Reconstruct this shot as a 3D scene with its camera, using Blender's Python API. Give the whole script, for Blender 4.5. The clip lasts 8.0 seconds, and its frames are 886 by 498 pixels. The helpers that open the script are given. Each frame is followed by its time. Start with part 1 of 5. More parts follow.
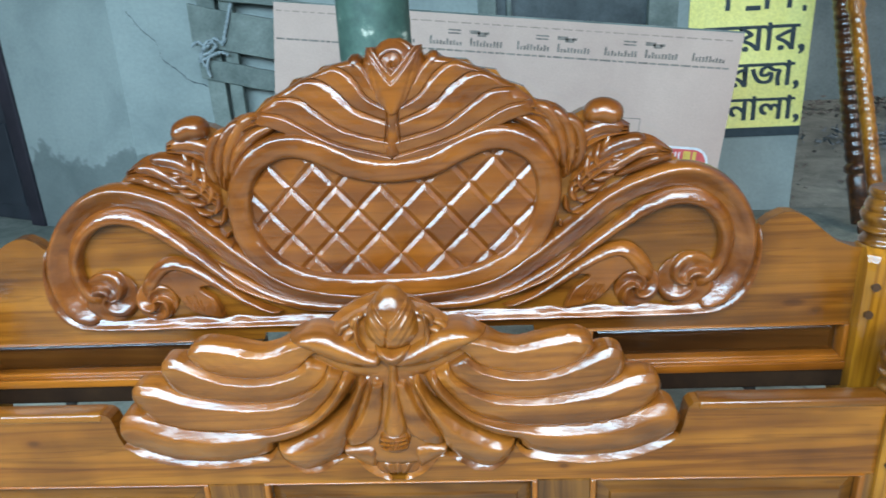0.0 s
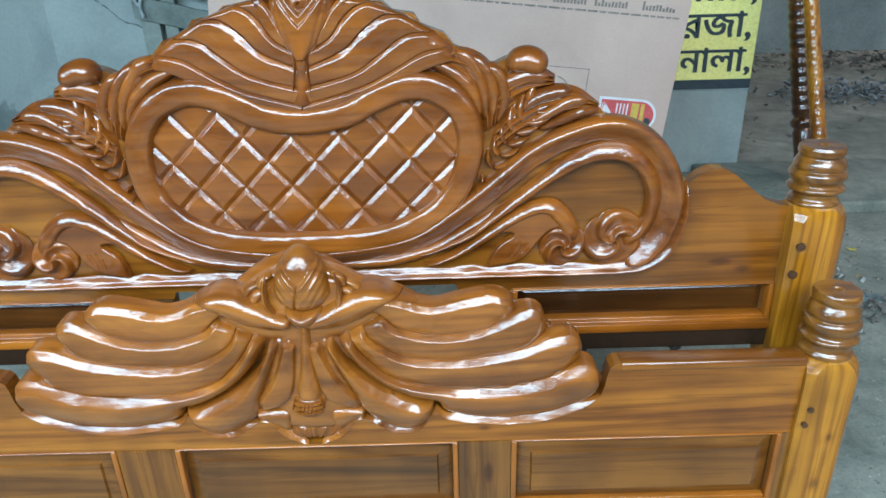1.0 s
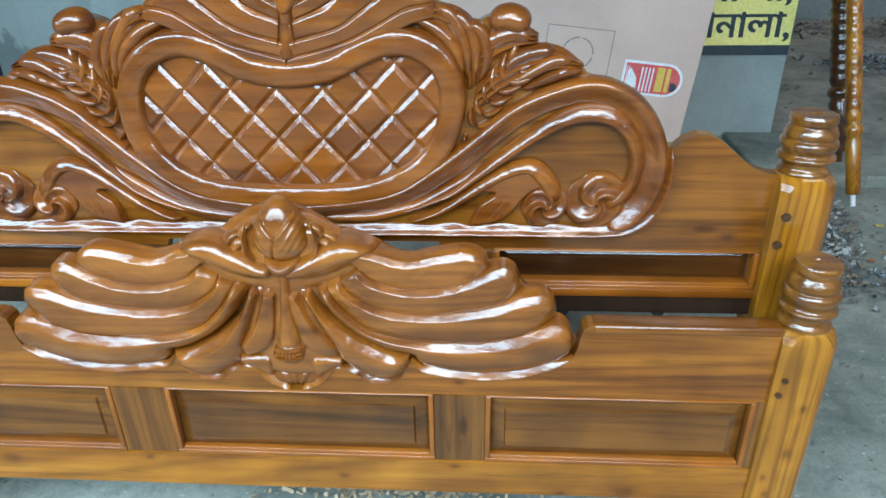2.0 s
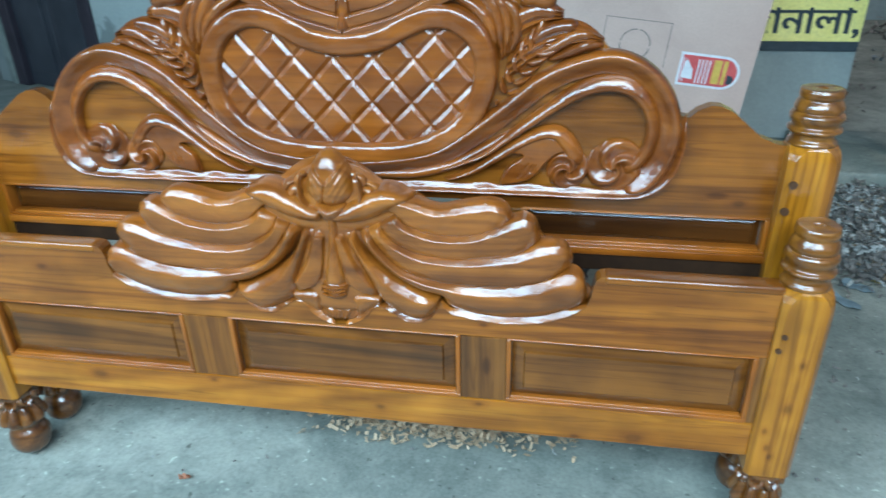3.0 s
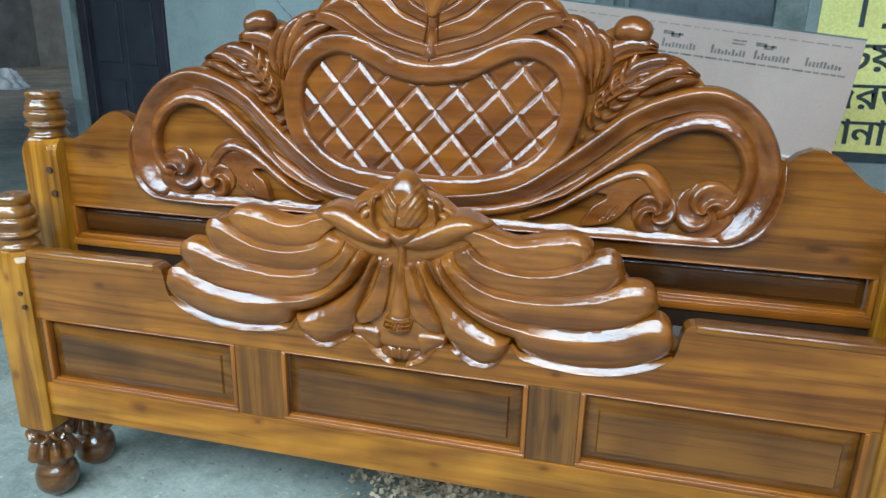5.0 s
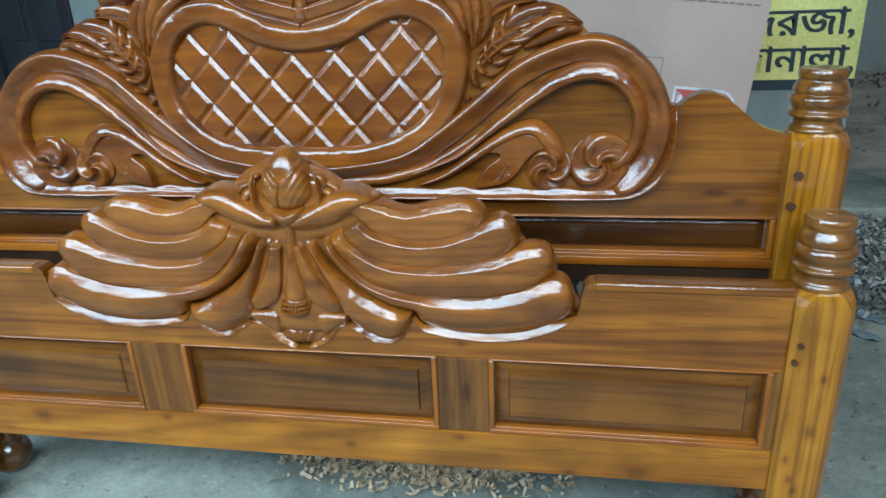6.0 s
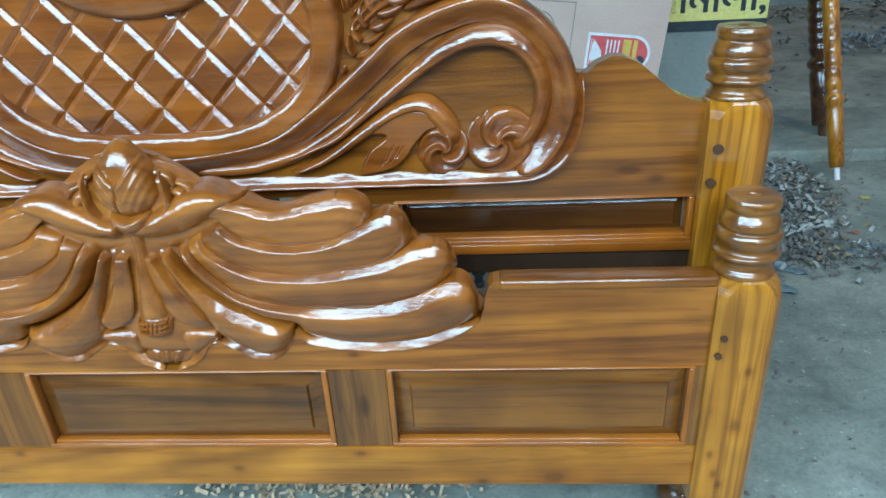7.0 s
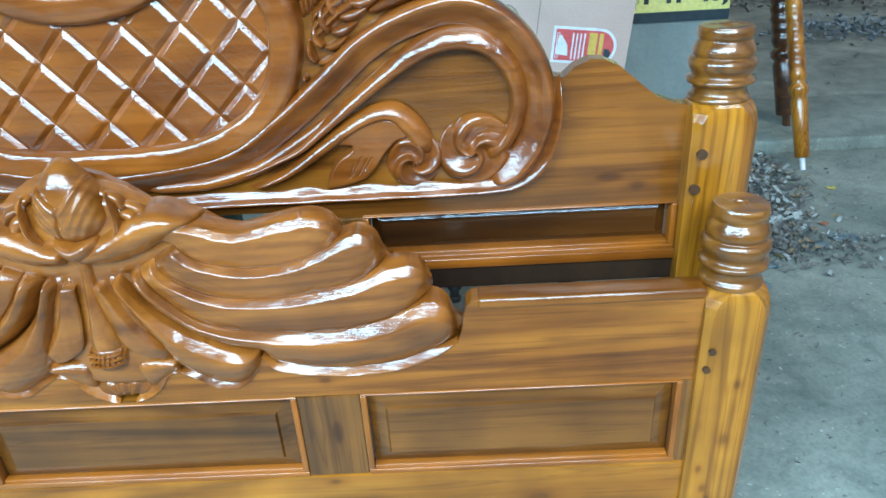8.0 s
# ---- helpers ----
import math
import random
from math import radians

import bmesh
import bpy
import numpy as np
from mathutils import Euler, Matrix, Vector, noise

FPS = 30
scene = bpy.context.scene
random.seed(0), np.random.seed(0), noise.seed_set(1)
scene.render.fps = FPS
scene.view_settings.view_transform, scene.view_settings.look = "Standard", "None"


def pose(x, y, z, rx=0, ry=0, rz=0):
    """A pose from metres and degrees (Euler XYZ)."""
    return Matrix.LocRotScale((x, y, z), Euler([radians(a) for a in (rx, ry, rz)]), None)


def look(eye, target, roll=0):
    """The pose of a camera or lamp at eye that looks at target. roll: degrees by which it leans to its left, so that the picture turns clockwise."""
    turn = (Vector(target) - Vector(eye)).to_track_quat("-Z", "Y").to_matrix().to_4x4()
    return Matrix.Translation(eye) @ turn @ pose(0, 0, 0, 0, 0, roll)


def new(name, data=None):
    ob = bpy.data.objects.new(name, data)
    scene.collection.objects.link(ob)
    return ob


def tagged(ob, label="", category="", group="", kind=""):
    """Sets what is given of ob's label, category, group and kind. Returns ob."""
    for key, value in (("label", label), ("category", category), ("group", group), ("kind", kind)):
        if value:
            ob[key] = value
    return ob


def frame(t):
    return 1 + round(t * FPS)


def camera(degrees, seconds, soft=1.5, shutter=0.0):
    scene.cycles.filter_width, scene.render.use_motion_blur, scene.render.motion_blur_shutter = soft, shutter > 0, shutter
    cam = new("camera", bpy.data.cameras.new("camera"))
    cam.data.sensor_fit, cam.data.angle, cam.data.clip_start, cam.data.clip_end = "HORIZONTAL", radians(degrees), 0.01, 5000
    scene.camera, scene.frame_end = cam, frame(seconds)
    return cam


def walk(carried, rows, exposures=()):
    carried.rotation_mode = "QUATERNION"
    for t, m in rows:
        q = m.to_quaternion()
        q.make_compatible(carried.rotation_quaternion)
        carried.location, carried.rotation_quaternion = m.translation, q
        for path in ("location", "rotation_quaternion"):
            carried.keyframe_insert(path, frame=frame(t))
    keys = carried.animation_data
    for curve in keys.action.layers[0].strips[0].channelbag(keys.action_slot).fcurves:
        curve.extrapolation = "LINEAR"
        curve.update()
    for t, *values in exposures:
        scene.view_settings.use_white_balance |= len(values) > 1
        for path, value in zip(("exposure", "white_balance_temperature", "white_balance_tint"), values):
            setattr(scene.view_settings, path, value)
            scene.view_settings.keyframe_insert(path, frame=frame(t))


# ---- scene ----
cam = camera(65.0, 8.0, shutter=0.3)
PATH = [
    (0, (0.172, -1.092, 1.374), (0.063, 0.782, 0.685), -3.1),
    (0.5, (0.211, -1.08, 1.375), (0.234, 0.779, 0.637), -3.9),
    (1, (0.25, -1.029, 1.361), (0.245, 0.792, 0.535), -1.7),
    (1.5, (0.299, -1.015, 1.361), (0.193, 0.781, 0.487), -0.7),
    (1.7, (0.321, -1.015, 1.361), (0.21, 0.76, 0.446), -1.0),
    (2.8, (0.442, -1.211, 1.342), (0.227, 0.549, 0.417), -0.5),
    (3, (0.45, -1.218, 1.344), (0.137, 0.531, 0.426), -1.4),
    (3.5, (0.417, -1.236, 1.33), (-0.116, 0.481, 0.453), -0.8),
    (4, (0.398, -1.234, 1.309), (-0.139, 0.536, 0.55), 1.0),
    (4.2, (0.39, -1.226, 1.284), (-0.135, 0.568, 0.573), 0.4),
    (5.3, (0.385, -1.212, 1.145), (-0.039, 0.647, 0.548), 0.9),
    (5.5, (0.424, -1.162, 1.170), (0.018, 0.678, 0.496), -0.7),
    (6, (0.494, -1.132, 1.177), (0.16, 0.697, 0.44), -2.6),
    (6.5, (0.527, -1.061, 1.163), (0.297, 0.774, 0.4), -1.6),
    (7, (0.542, -0.935, 1.187), (0.406, 0.851, 0.297), -3.2),
    (7.5, (0.531, -0.883, 1.193), (0.437, 0.912, 0.316), -2.6),
    (8, (0.528, -0.862, 1.193), (0.487, 0.915, 0.277), -3.4),
]
walk(cam, [(t, look(eye, target, roll)) for t, eye, target, roll in PATH],
     exposures=[(0, -0.57, 6650, 11), (1.7, -0.67, 6700, 11), (3.0, -0.66, 6250, 8), (4.2, -0.78, 6350, 8), (5.3, -0.90, 6750, 11), (6.2, -1.00, 6600, 9), (7.2, -0.57, 6050, 4), (8, -0.36, 5950, 3)])

# ---- light ----
world = bpy.data.worlds.new("World")
scene.world = world
world.use_nodes = True
wn, wl = world.node_tree.nodes, world.node_tree.links
sky = wn.new("ShaderNodeTexSky")
sky.sky_type = "NISHITA"
sky.sun_disc = False
sky.sun_elevation, sky.sun_rotation = radians(48), radians(166)
sky.air_density, sky.dust_density, sky.ozone_density = 1.0, 3.0, 1.2
wl.new(sky.outputs["Color"], wn["Background"].inputs["Color"])
wn["Background"].inputs["Strength"].default_value = 0.15
sun_data = bpy.data.lights.new("sun", "SUN")
sun_data.energy, sun_data.angle, sun_data.color = 0.5, radians(20), (1.0, 0.95, 0.88)
sun = new("sun", sun_data)
sun.matrix_world = look((2, -8, 9), (0, 0, 0))
# Area lamp added before the open front, standing in for daylight from there
front_data = bpy.data.lights.new("front_sky_lamp", "AREA")
front_data.shape, front_data.size, front_data.size_y = "RECTANGLE", 6.4, 1.35
front_data.energy, front_data.color = 760, (0.50, 0.78, 1.0)
front = new("front_sky_lamp", front_data)
front.matrix_world = look((-1.0, -2.6, 2.80), (-0.7, 0, 0.45))


# ---- materials ----
def nodes_of(name):
    m = bpy.data.materials.new(name)
    m.use_nodes = True
    nt = m.node_tree
    return m, nt.nodes, nt.links, nt.nodes["Principled BSDF"]


def coords(nd, ln, scale=(1, 1, 1), turn=(0, 0, 0), shift=True):
    tc = nd.new("ShaderNodeTexCoord")
    mp = nd.new("ShaderNodeMapping")
    mp.inputs["Scale"].default_value = scale
    mp.inputs["Rotation"].default_value = turn
    ln.new(tc.outputs["Object"], mp.inputs["Vector"])
    if shift:
        info = nd.new("ShaderNodeObjectInfo")
        mul = nd.new("ShaderNodeMath")
        mul.operation = "MULTIPLY"
        mul.inputs[1].default_value = 7.3
        ln.new(info.outputs["Random"], mul.inputs[0])
        ln.new(mul.outputs[0], mp.inputs["Location"])
    return mp.outputs["Vector"]


def tex_noise(nd, ln, vec, scale, detail=4.0, rough=0.55, distort=0.0):
    n = nd.new("ShaderNodeTexNoise")
    n.inputs["Scale"].default_value = scale
    n.inputs["Detail"].default_value = detail
    n.inputs["Roughness"].default_value = rough
    n.inputs["Distortion"].default_value = distort
    ln.new(vec, n.inputs["Vector"])
    return n.outputs["Fac"]


def ramp(nd, ln, fac, stops):
    r = nd.new("ShaderNodeValToRGB")
    e = r.color_ramp.elements
    while len(e) < len(stops):
        e.new(0.5)
    for i, (p, c) in enumerate(stops):
        e[i].position = p
        e[i].color = (*c, 1) if len(c) == 3 else c
    ln.new(fac, r.inputs["Fac"])
    return r.outputs["Color"]


def mix(nd, ln, a, b, fac, mode="MIX"):
    m = nd.new("ShaderNodeMix")
    m.data_type, m.blend_type = "RGBA", mode
    for sock, v in ((m.inputs["Factor"], fac), (m.inputs["A"], a), (m.inputs["B"], b)):
        if isinstance(v, (int, float)):
            sock.default_value = v
        elif isinstance(v, tuple):
            sock.default_value = (*v, 1)
        else:
            ln.new(v, sock)
    return m.outputs["Result"]


def bump(nd, ln, bsdf, fac, strength, dist=0.002):
    b = nd.new("ShaderNodeBump")
    b.inputs["Strength"].default_value = strength
    b.inputs["Distance"].default_value = dist
    ln.new(fac, b.inputs["Height"])
    ln.new(b.outputs["Normal"], bsdf.inputs["Normal"])
    return b


def varnished_wood(name, dark, mid, light, axis="x", gloss=0.10, streak=1.0, knots=0.8, coat=1.5):
    """Teak under a thick brushed varnish; the grain runs along the axis."""
    m, nd, ln, bs = nodes_of(name)
    s = {"x": (0.32, 7, 7), "z": (8, 8, 0.28)}[axis]
    v = coords(nd, ln, s)
    broad = tex_noise(nd, ln, v, 1.25, 3, 0.5, 2.2)
    col = ramp(nd, ln, broad, [(0.30, dark), (0.47, mid), (0.66, light)])
    veins = tex_noise(nd, ln, coords(nd, ln, tuple(1.5 * a for a in s)), 2.6, 2, 0.5, 2.2)
    col = mix(nd, ln, col, ramp(nd, ln, veins, [(0.0, (1, 1, 1)), (0.56, (1, 1, 1)), (0.61, (0.42, 0.33, 0.27)), (0.68, (0.93, 0.90, 0.86)), (1.0, (1, 1, 1))]), 0.45 * streak, "MULTIPLY")
    figure = tex_noise(nd, ln, coords(nd, ln, tuple(0.75 * a for a in s)), 1.0, 1, 0.4, 0.6)
    rings = nd.new("ShaderNodeMath")
    rings.operation = "MULTIPLY"
    rings.inputs[1].default_value = 95.0
    ln.new(figure, rings.inputs[0])
    wave = nd.new("ShaderNodeMath")
    wave.operation = "SINE"
    ln.new(rings.outputs[0], wave.inputs[0])
    lift = nd.new("ShaderNodeMapRange")
    lift.inputs["From Min"].default_value = -1.0
    ln.new(wave.outputs[0], lift.inputs["Value"])
    col = mix(nd, ln, col, ramp(nd, ln, lift.outputs[0], [(0.0, (0.52, 0.44, 0.38)), (0.22, (0.80, 0.75, 0.70)), (0.5, (1, 1, 1)), (1.0, (1.10, 1.08, 1.03))]), 0.55 * streak, "MULTIPLY")
    fine = tex_noise(nd, ln, coords(nd, ln, tuple(4 * a for a in s)), 6.0, 4, 0.65, 0.5)
    streaks = ramp(nd, ln, fine, [(0.28, (0.55, 0.48, 0.42)), (0.5, (1, 1, 1)), (0.8, (1.14, 1.10, 1.0))])
    col = mix(nd, ln, col, streaks, 0.38 * streak, "MULTIPLY")
    blotch = tex_noise(nd, ln, coords(nd, ln, (1, 1, 1)), 7.0, 2, 0.5)
    col = mix(nd, ln, col, ramp(nd, ln, blotch, [(0.36, (0.60, 0.55, 0.50)), (0.6, (1.06, 1.04, 1.0))]), 0.65, "MULTIPLY")
    vor = nd.new("ShaderNodeTexVoronoi")
    vor.inputs["Scale"].default_value = 1.0
    ln.new(coords(nd, ln, {"x": (2.6, 5.0, 7.0), "z": (7.0, 5.0, 2.6)}[axis]), vor.inputs["Vector"])
    col = mix(nd, ln, col, ramp(nd, ln, vor.outputs["Distance"], [(0.0, (0.22, 0.14, 0.10)), (0.045, (0.40, 0.30, 0.24)), (0.075, (0.85, 0.80, 0.76)), (0.14, (1, 1, 1))]), knots, "MULTIPLY")
    ln.new(col, bs.inputs["Base Color"])
    bs.inputs["Roughness"].default_value = 0.32
    bs.inputs["Specular IOR Level"].default_value = 0.2
    bs.inputs["Coat Weight"].default_value = 1.0
    bs.inputs["Coat IOR"].default_value = coat
    sheen = tex_noise(nd, ln, coords(nd, ln, (1, 1, 1)), 30.0, 3, 0.6)
    rr = nd.new("ShaderNodeMapRange")
    rr.inputs["To Min"].default_value, rr.inputs["To Max"].default_value = gloss * 0.12, gloss * 0.55
    ln.new(sheen, rr.inputs["Value"])
    ln.new(rr.outputs[0], bs.inputs["Coat Roughness"])
    bump(nd, ln, bs, fine, 0.12, 0.0008)
    waves = mix(nd, ln, tex_noise(nd, ln, coords(nd, ln, (1, 1, 1)), 42.0, 3, 0.6), tex_noise(nd, ln, coords(nd, ln, (1, 1, 1)), 15.0, 2, 0.5), 0.65)
    brush = tex_noise(nd, ln, coords(nd, ln, {"x": (6, 90, 90), "z": (90, 90, 6)}[axis]), 2.2, 2, 0.6)
    waves = mix(nd, ln, waves, brush, 0.22)
    waves = mix(nd, ln, waves, tex_noise(nd, ln, coords(nd, ln, (1, 1, 1)), 170.0, 2, 0.6), 0.17)
    waves = mix(nd, ln, waves, tex_noise(nd, ln, coords(nd, ln, (1, 1, 1)), 380.0, 1, 0.5), 0.05)
    cb = nd.new("ShaderNodeBump")
    cb.inputs["Strength"].default_value, cb.inputs["Distance"].default_value = 0.80, 0.0036
    ln.new(waves, cb.inputs["Height"])
    ln.new(cb.outputs["Normal"], bs.inputs["Coat Normal"])
    return m


def add_knots(m, spots, stretch):
    """Single dark knots with a paler halo at known places of a timber; stretch: how far they are drawn out along x and z."""
    nd, ln = m.node_tree.nodes, m.node_tree.links
    sock = nd["Principled BSDF"].inputs["Base Color"]
    col = sock.links[0].from_socket
    tc = nd.new("ShaderNodeTexCoord")
    warp = nd.new("ShaderNodeTexNoise")
    warp.inputs["Scale"].default_value = 30.0
    ln.new(tc.outputs["Object"], warp.inputs["Vector"])
    for x, z, r in spots:
        mp = nd.new("ShaderNodeMapping")
        k = (1 / (r * stretch[0]), 0.0, 1 / (r * stretch[1]))
        mp.inputs["Scale"].default_value = k
        mp.inputs["Location"].default_value = (-x * k[0], 0, -z * k[2])
        ln.new(tc.outputs["Object"], mp.inputs["Vector"])
        size = nd.new("ShaderNodeVectorMath")
        size.operation = "LENGTH"
        ln.new(mp.outputs["Vector"], size.inputs[0])
        wob = nd.new("ShaderNodeMath")
        wob.operation = "MULTIPLY_ADD"
        wob.inputs[1].default_value = 0.9
        ln.new(warp.outputs["Fac"], wob.inputs[0])
        ln.new(size.outputs["Value"], wob.inputs[2])
        spot = ramp(nd, ln, wob.outputs[0], [(0.0, (0.16, 0.10, 0.07)), (0.30, (0.20, 0.13, 0.09)), (0.42, (0.55, 0.44, 0.36)), (0.62, (0.86, 0.80, 0.74)), (1.0, (1, 1, 1))])
        scale = spot.node.inputs["Fac"].links[0].from_socket
        div = nd.new("ShaderNodeMath")
        div.operation = "MULTIPLY"
        div.inputs[1].default_value = 0.30
        ln.new(scale, div.inputs[0])
        ln.new(div.outputs[0], spot.node.inputs["Fac"])
        col = mix(nd, ln, col, spot, 0.62, "MULTIPLY")
    ln.new(col, sock)


def rough_mat(name, stops, scale=6.0, rough=0.85, relief=0.3, dist=0.003, fine_scale=60.0, shift=False, metal=0.0, speck=0.6):
    """A matt surface with stains at one scale and grain at another."""
    m, nd, ln, bs = nodes_of(name)
    v = coords(nd, ln, (1, 1, 1), shift=shift)
    big = tex_noise(nd, ln, v, scale, 5, 0.6, 0.3)
    col = ramp(nd, ln, big, stops)
    fine = tex_noise(nd, ln, v, fine_scale, 4, 0.65)
    col = mix(nd, ln, col, ramp(nd, ln, fine, [(0.3, (0.72, 0.72, 0.72)), (0.65, (1.08, 1.08, 1.08))]), speck, "MULTIPLY")
    ln.new(col, bs.inputs["Base Color"])
    bs.inputs["Roughness"].default_value = rough
    bs.inputs["Metallic"].default_value = metal
    bump(nd, ln, bs, fine, relief, dist)
    return m


CARVED = varnished_wood("carved_teak", (0.1600, 0.0455, 0.0058), (0.2500, 0.0745, 0.0092), (0.3250, 0.1060, 0.0140), "x", 0.13, 0.6, 0.5, coat=1.60)
CARVED_RED = varnished_wood("reddish_carved_teak", (0.1250, 0.0310, 0.0040), (0.1950, 0.0510, 0.0064), (0.2600, 0.0750, 0.0095), "x", 0.13, 0.5, 0.35, coat=1.62)
GOLD = varnished_wood("yellow_teak", (0.2500, 0.0780, 0.0060), (0.3500, 0.1220, 0.0088), (0.4100, 0.1600, 0.0140), "x", 0.13, 0.95)
RAIL = varnished_wood("golden_teak", (0.1600, 0.0460, 0.0048), (0.2480, 0.0780, 0.0072), (0.3050, 0.1070, 0.0110), "x", 0.12, 0.95)
POST = varnished_wood("post_teak", (0.2150, 0.0680, 0.0050), (0.3700, 0.1380, 0.0090), (0.4500, 0.1860, 0.0150), "z", 0.14, 1.1)
PANEL = varnished_wood("dark_teak_panel", (0.0800, 0.0280, 0.0046), (0.1300, 0.0450, 0.0066), (0.2000, 0.0720, 0.0105), "x", 0.12, 0.95)
BOARD = varnished_wood("olive_teak_board", (0.1050, 0.0320, 0.0042), (0.2150, 0.0680, 0.0068), (0.2800, 0.0980, 0.0105), "x", 0.12, 0.95)
# Headboard panels' shade is put into this colour; the dark leaning post shares it
SHADEPANEL_POST = varnished_wood("shaded_panel_and_dark_post", (0.0250, 0.0085, 0.0024), (0.0650, 0.0210, 0.0040), (0.1250, 0.0420, 0.0070), "x", 0.11, 0.6, coat=1.6)
STILE = varnished_wood("dark_teak_stile", (0.0540, 0.0198, 0.0050), (0.1224, 0.0444, 0.0080), (0.2088, 0.0792, 0.0130), "z", 0.13)
STILE_PALE = varnished_wood("brown_teak_stile", (0.1300, 0.0440, 0.0060), (0.1900, 0.0660, 0.0080), (0.2500, 0.0920, 0.0120), "z", 0.13)
BEAD = varnished_wood("orange_bead", (0.2160, 0.0594, 0.0060), (0.3024, 0.0887, 0.0090), (0.3600, 0.1148, 0.0140), "x", 0.14, 0.5)
BEAD_Z = varnished_wood("orange_bead_upright", (0.2160, 0.0594, 0.0060), (0.3024, 0.0887, 0.0090), (0.3600, 0.1148, 0.0140), "z", 0.14, 0.5)
TURNED = varnished_wood("turned_teak", (0.1250, 0.0420, 0.0050), (0.2050, 0.0720, 0.0080), (0.2750, 0.1050, 0.0125), "x", 0.09, coat=1.7)
FOOTWOOD = varnished_wood("dark_turned_teak", (0.0700, 0.0230, 0.0040), (0.1250, 0.0420, 0.0065), (0.1800, 0.0650, 0.0100), "x", 0.12, coat=1.7)
add_knots(GOLD, [(0.077, 0.284, 0.0075), (0.305, 0.318, 0.006), (0.645, 0.262, 0.014), (-0.632, 0.306, 0.012), (-0.33, 0.318, 0.005), (0.52, 0.252, 0.006)], (1.6, 1.0))
add_knots(POST, [(0.937, 0.392, 0.009), (0.904, 0.330, 0.005), (-0.93, 0.60, 0.007), (-0.955, 0.35, 0.008), (0.915, 0.285, 0.006), (0.925, 0.262, 0.005), (0.944, 0.50, 0.005)], (1.0, 1.5))
add_knots(RAIL, [(0.314, 0.529, 0.005), (0.245, 0.640, 0.004), (-0.70, 0.60, 0.007)], (1.6, 1.0))
add_knots(BOARD, [(0.818, 0.763, 0.007), (-0.80, 0.86, 0.012), (-0.66, 0.90, 0.008)], (1.8, 1.0))
DOWEL = rough_mat("dowel_end", [(0.3, (0.045, 0.018, 0.006)), (0.7, (0.085, 0.033, 0.010))], 40, 0.5)
# Near-black with low specular, on every face of the headboard's lower rail
RAILBLACK = rough_mat("near_black_rail", [(0.3, (0.014, 0.006, 0.003)), (0.7, (0.030, 0.014, 0.006))], 9, 0.7)
RAILBLACK.node_tree.nodes["Principled BSDF"].inputs["Specular IOR Level"].default_value = 0.12


def concrete():
    m, nd, ln, bs = nodes_of("concrete")
    v = coords(nd, ln, (1, 1, 1), shift=False)
    big = tex_noise(nd, ln, v, 1.3, 6, 0.6, 0.4)
    col = ramp(nd, ln, big, [(0.3, (0.140, 0.160, 0.140)), (0.50, (0.240, 0.262, 0.228)), (0.75, (0.365, 0.385, 0.335))])
    mid = tex_noise(nd, ln, v, 11.0, 5, 0.65, 0.6)
    col = mix(nd, ln, col, ramp(nd, ln, mid, [(0.32, (0.55, 0.57, 0.58)), (0.5, (1, 1, 1)), (0.72, (1.18, 1.16, 1.12))]), 0.55, "MULTIPLY")
    fine = tex_noise(nd, ln, v, 95.0, 4, 0.7)
    col = mix(nd, ln, col, ramp(nd, ln, fine, [(0.3, (0.6, 0.6, 0.6)), (0.6, (1.06, 1.06, 1.06))]), 0.6, "MULTIPLY")
    patch = tex_noise(nd, ln, v, 4.0, 4, 0.6, 0.8)
    col = mix(nd, ln, col, ramp(nd, ln, patch, [(0.38, (0.66, 0.70, 0.68)), (0.55, (1.04, 1.03, 1.0))]), 0.6, "MULTIPLY")
    grit = tex_noise(nd, ln, v, 48.0, 2, 0.5)
    col = mix(nd, ln, col, ramp(nd, ln, grit, [(0.0, (0.35, 0.36, 0.35)), (0.27, (0.4, 0.41, 0.4)), (0.31, (1, 1, 1)), (0.69, (1, 1, 1)), (0.72, (1.7, 1.7, 1.65))]), 0.8, "MULTIPLY")
    ln.new(col, bs.inputs["Base Color"])
    bs.inputs["Roughness"].default_value = 0.8
    bump(nd, ln, bs, fine, 0.5, 0.0015)
    return m


CONCRETE = concrete()
PLASTER = rough_mat("blue_plaster", [(0.25, (0.20, 0.24, 0.232)), (0.5, (0.30, 0.345, 0.328)), (0.8, (0.36, 0.405, 0.382))], 1.8, 0.8, 0.25, 0.003, 45, speck=0.35)


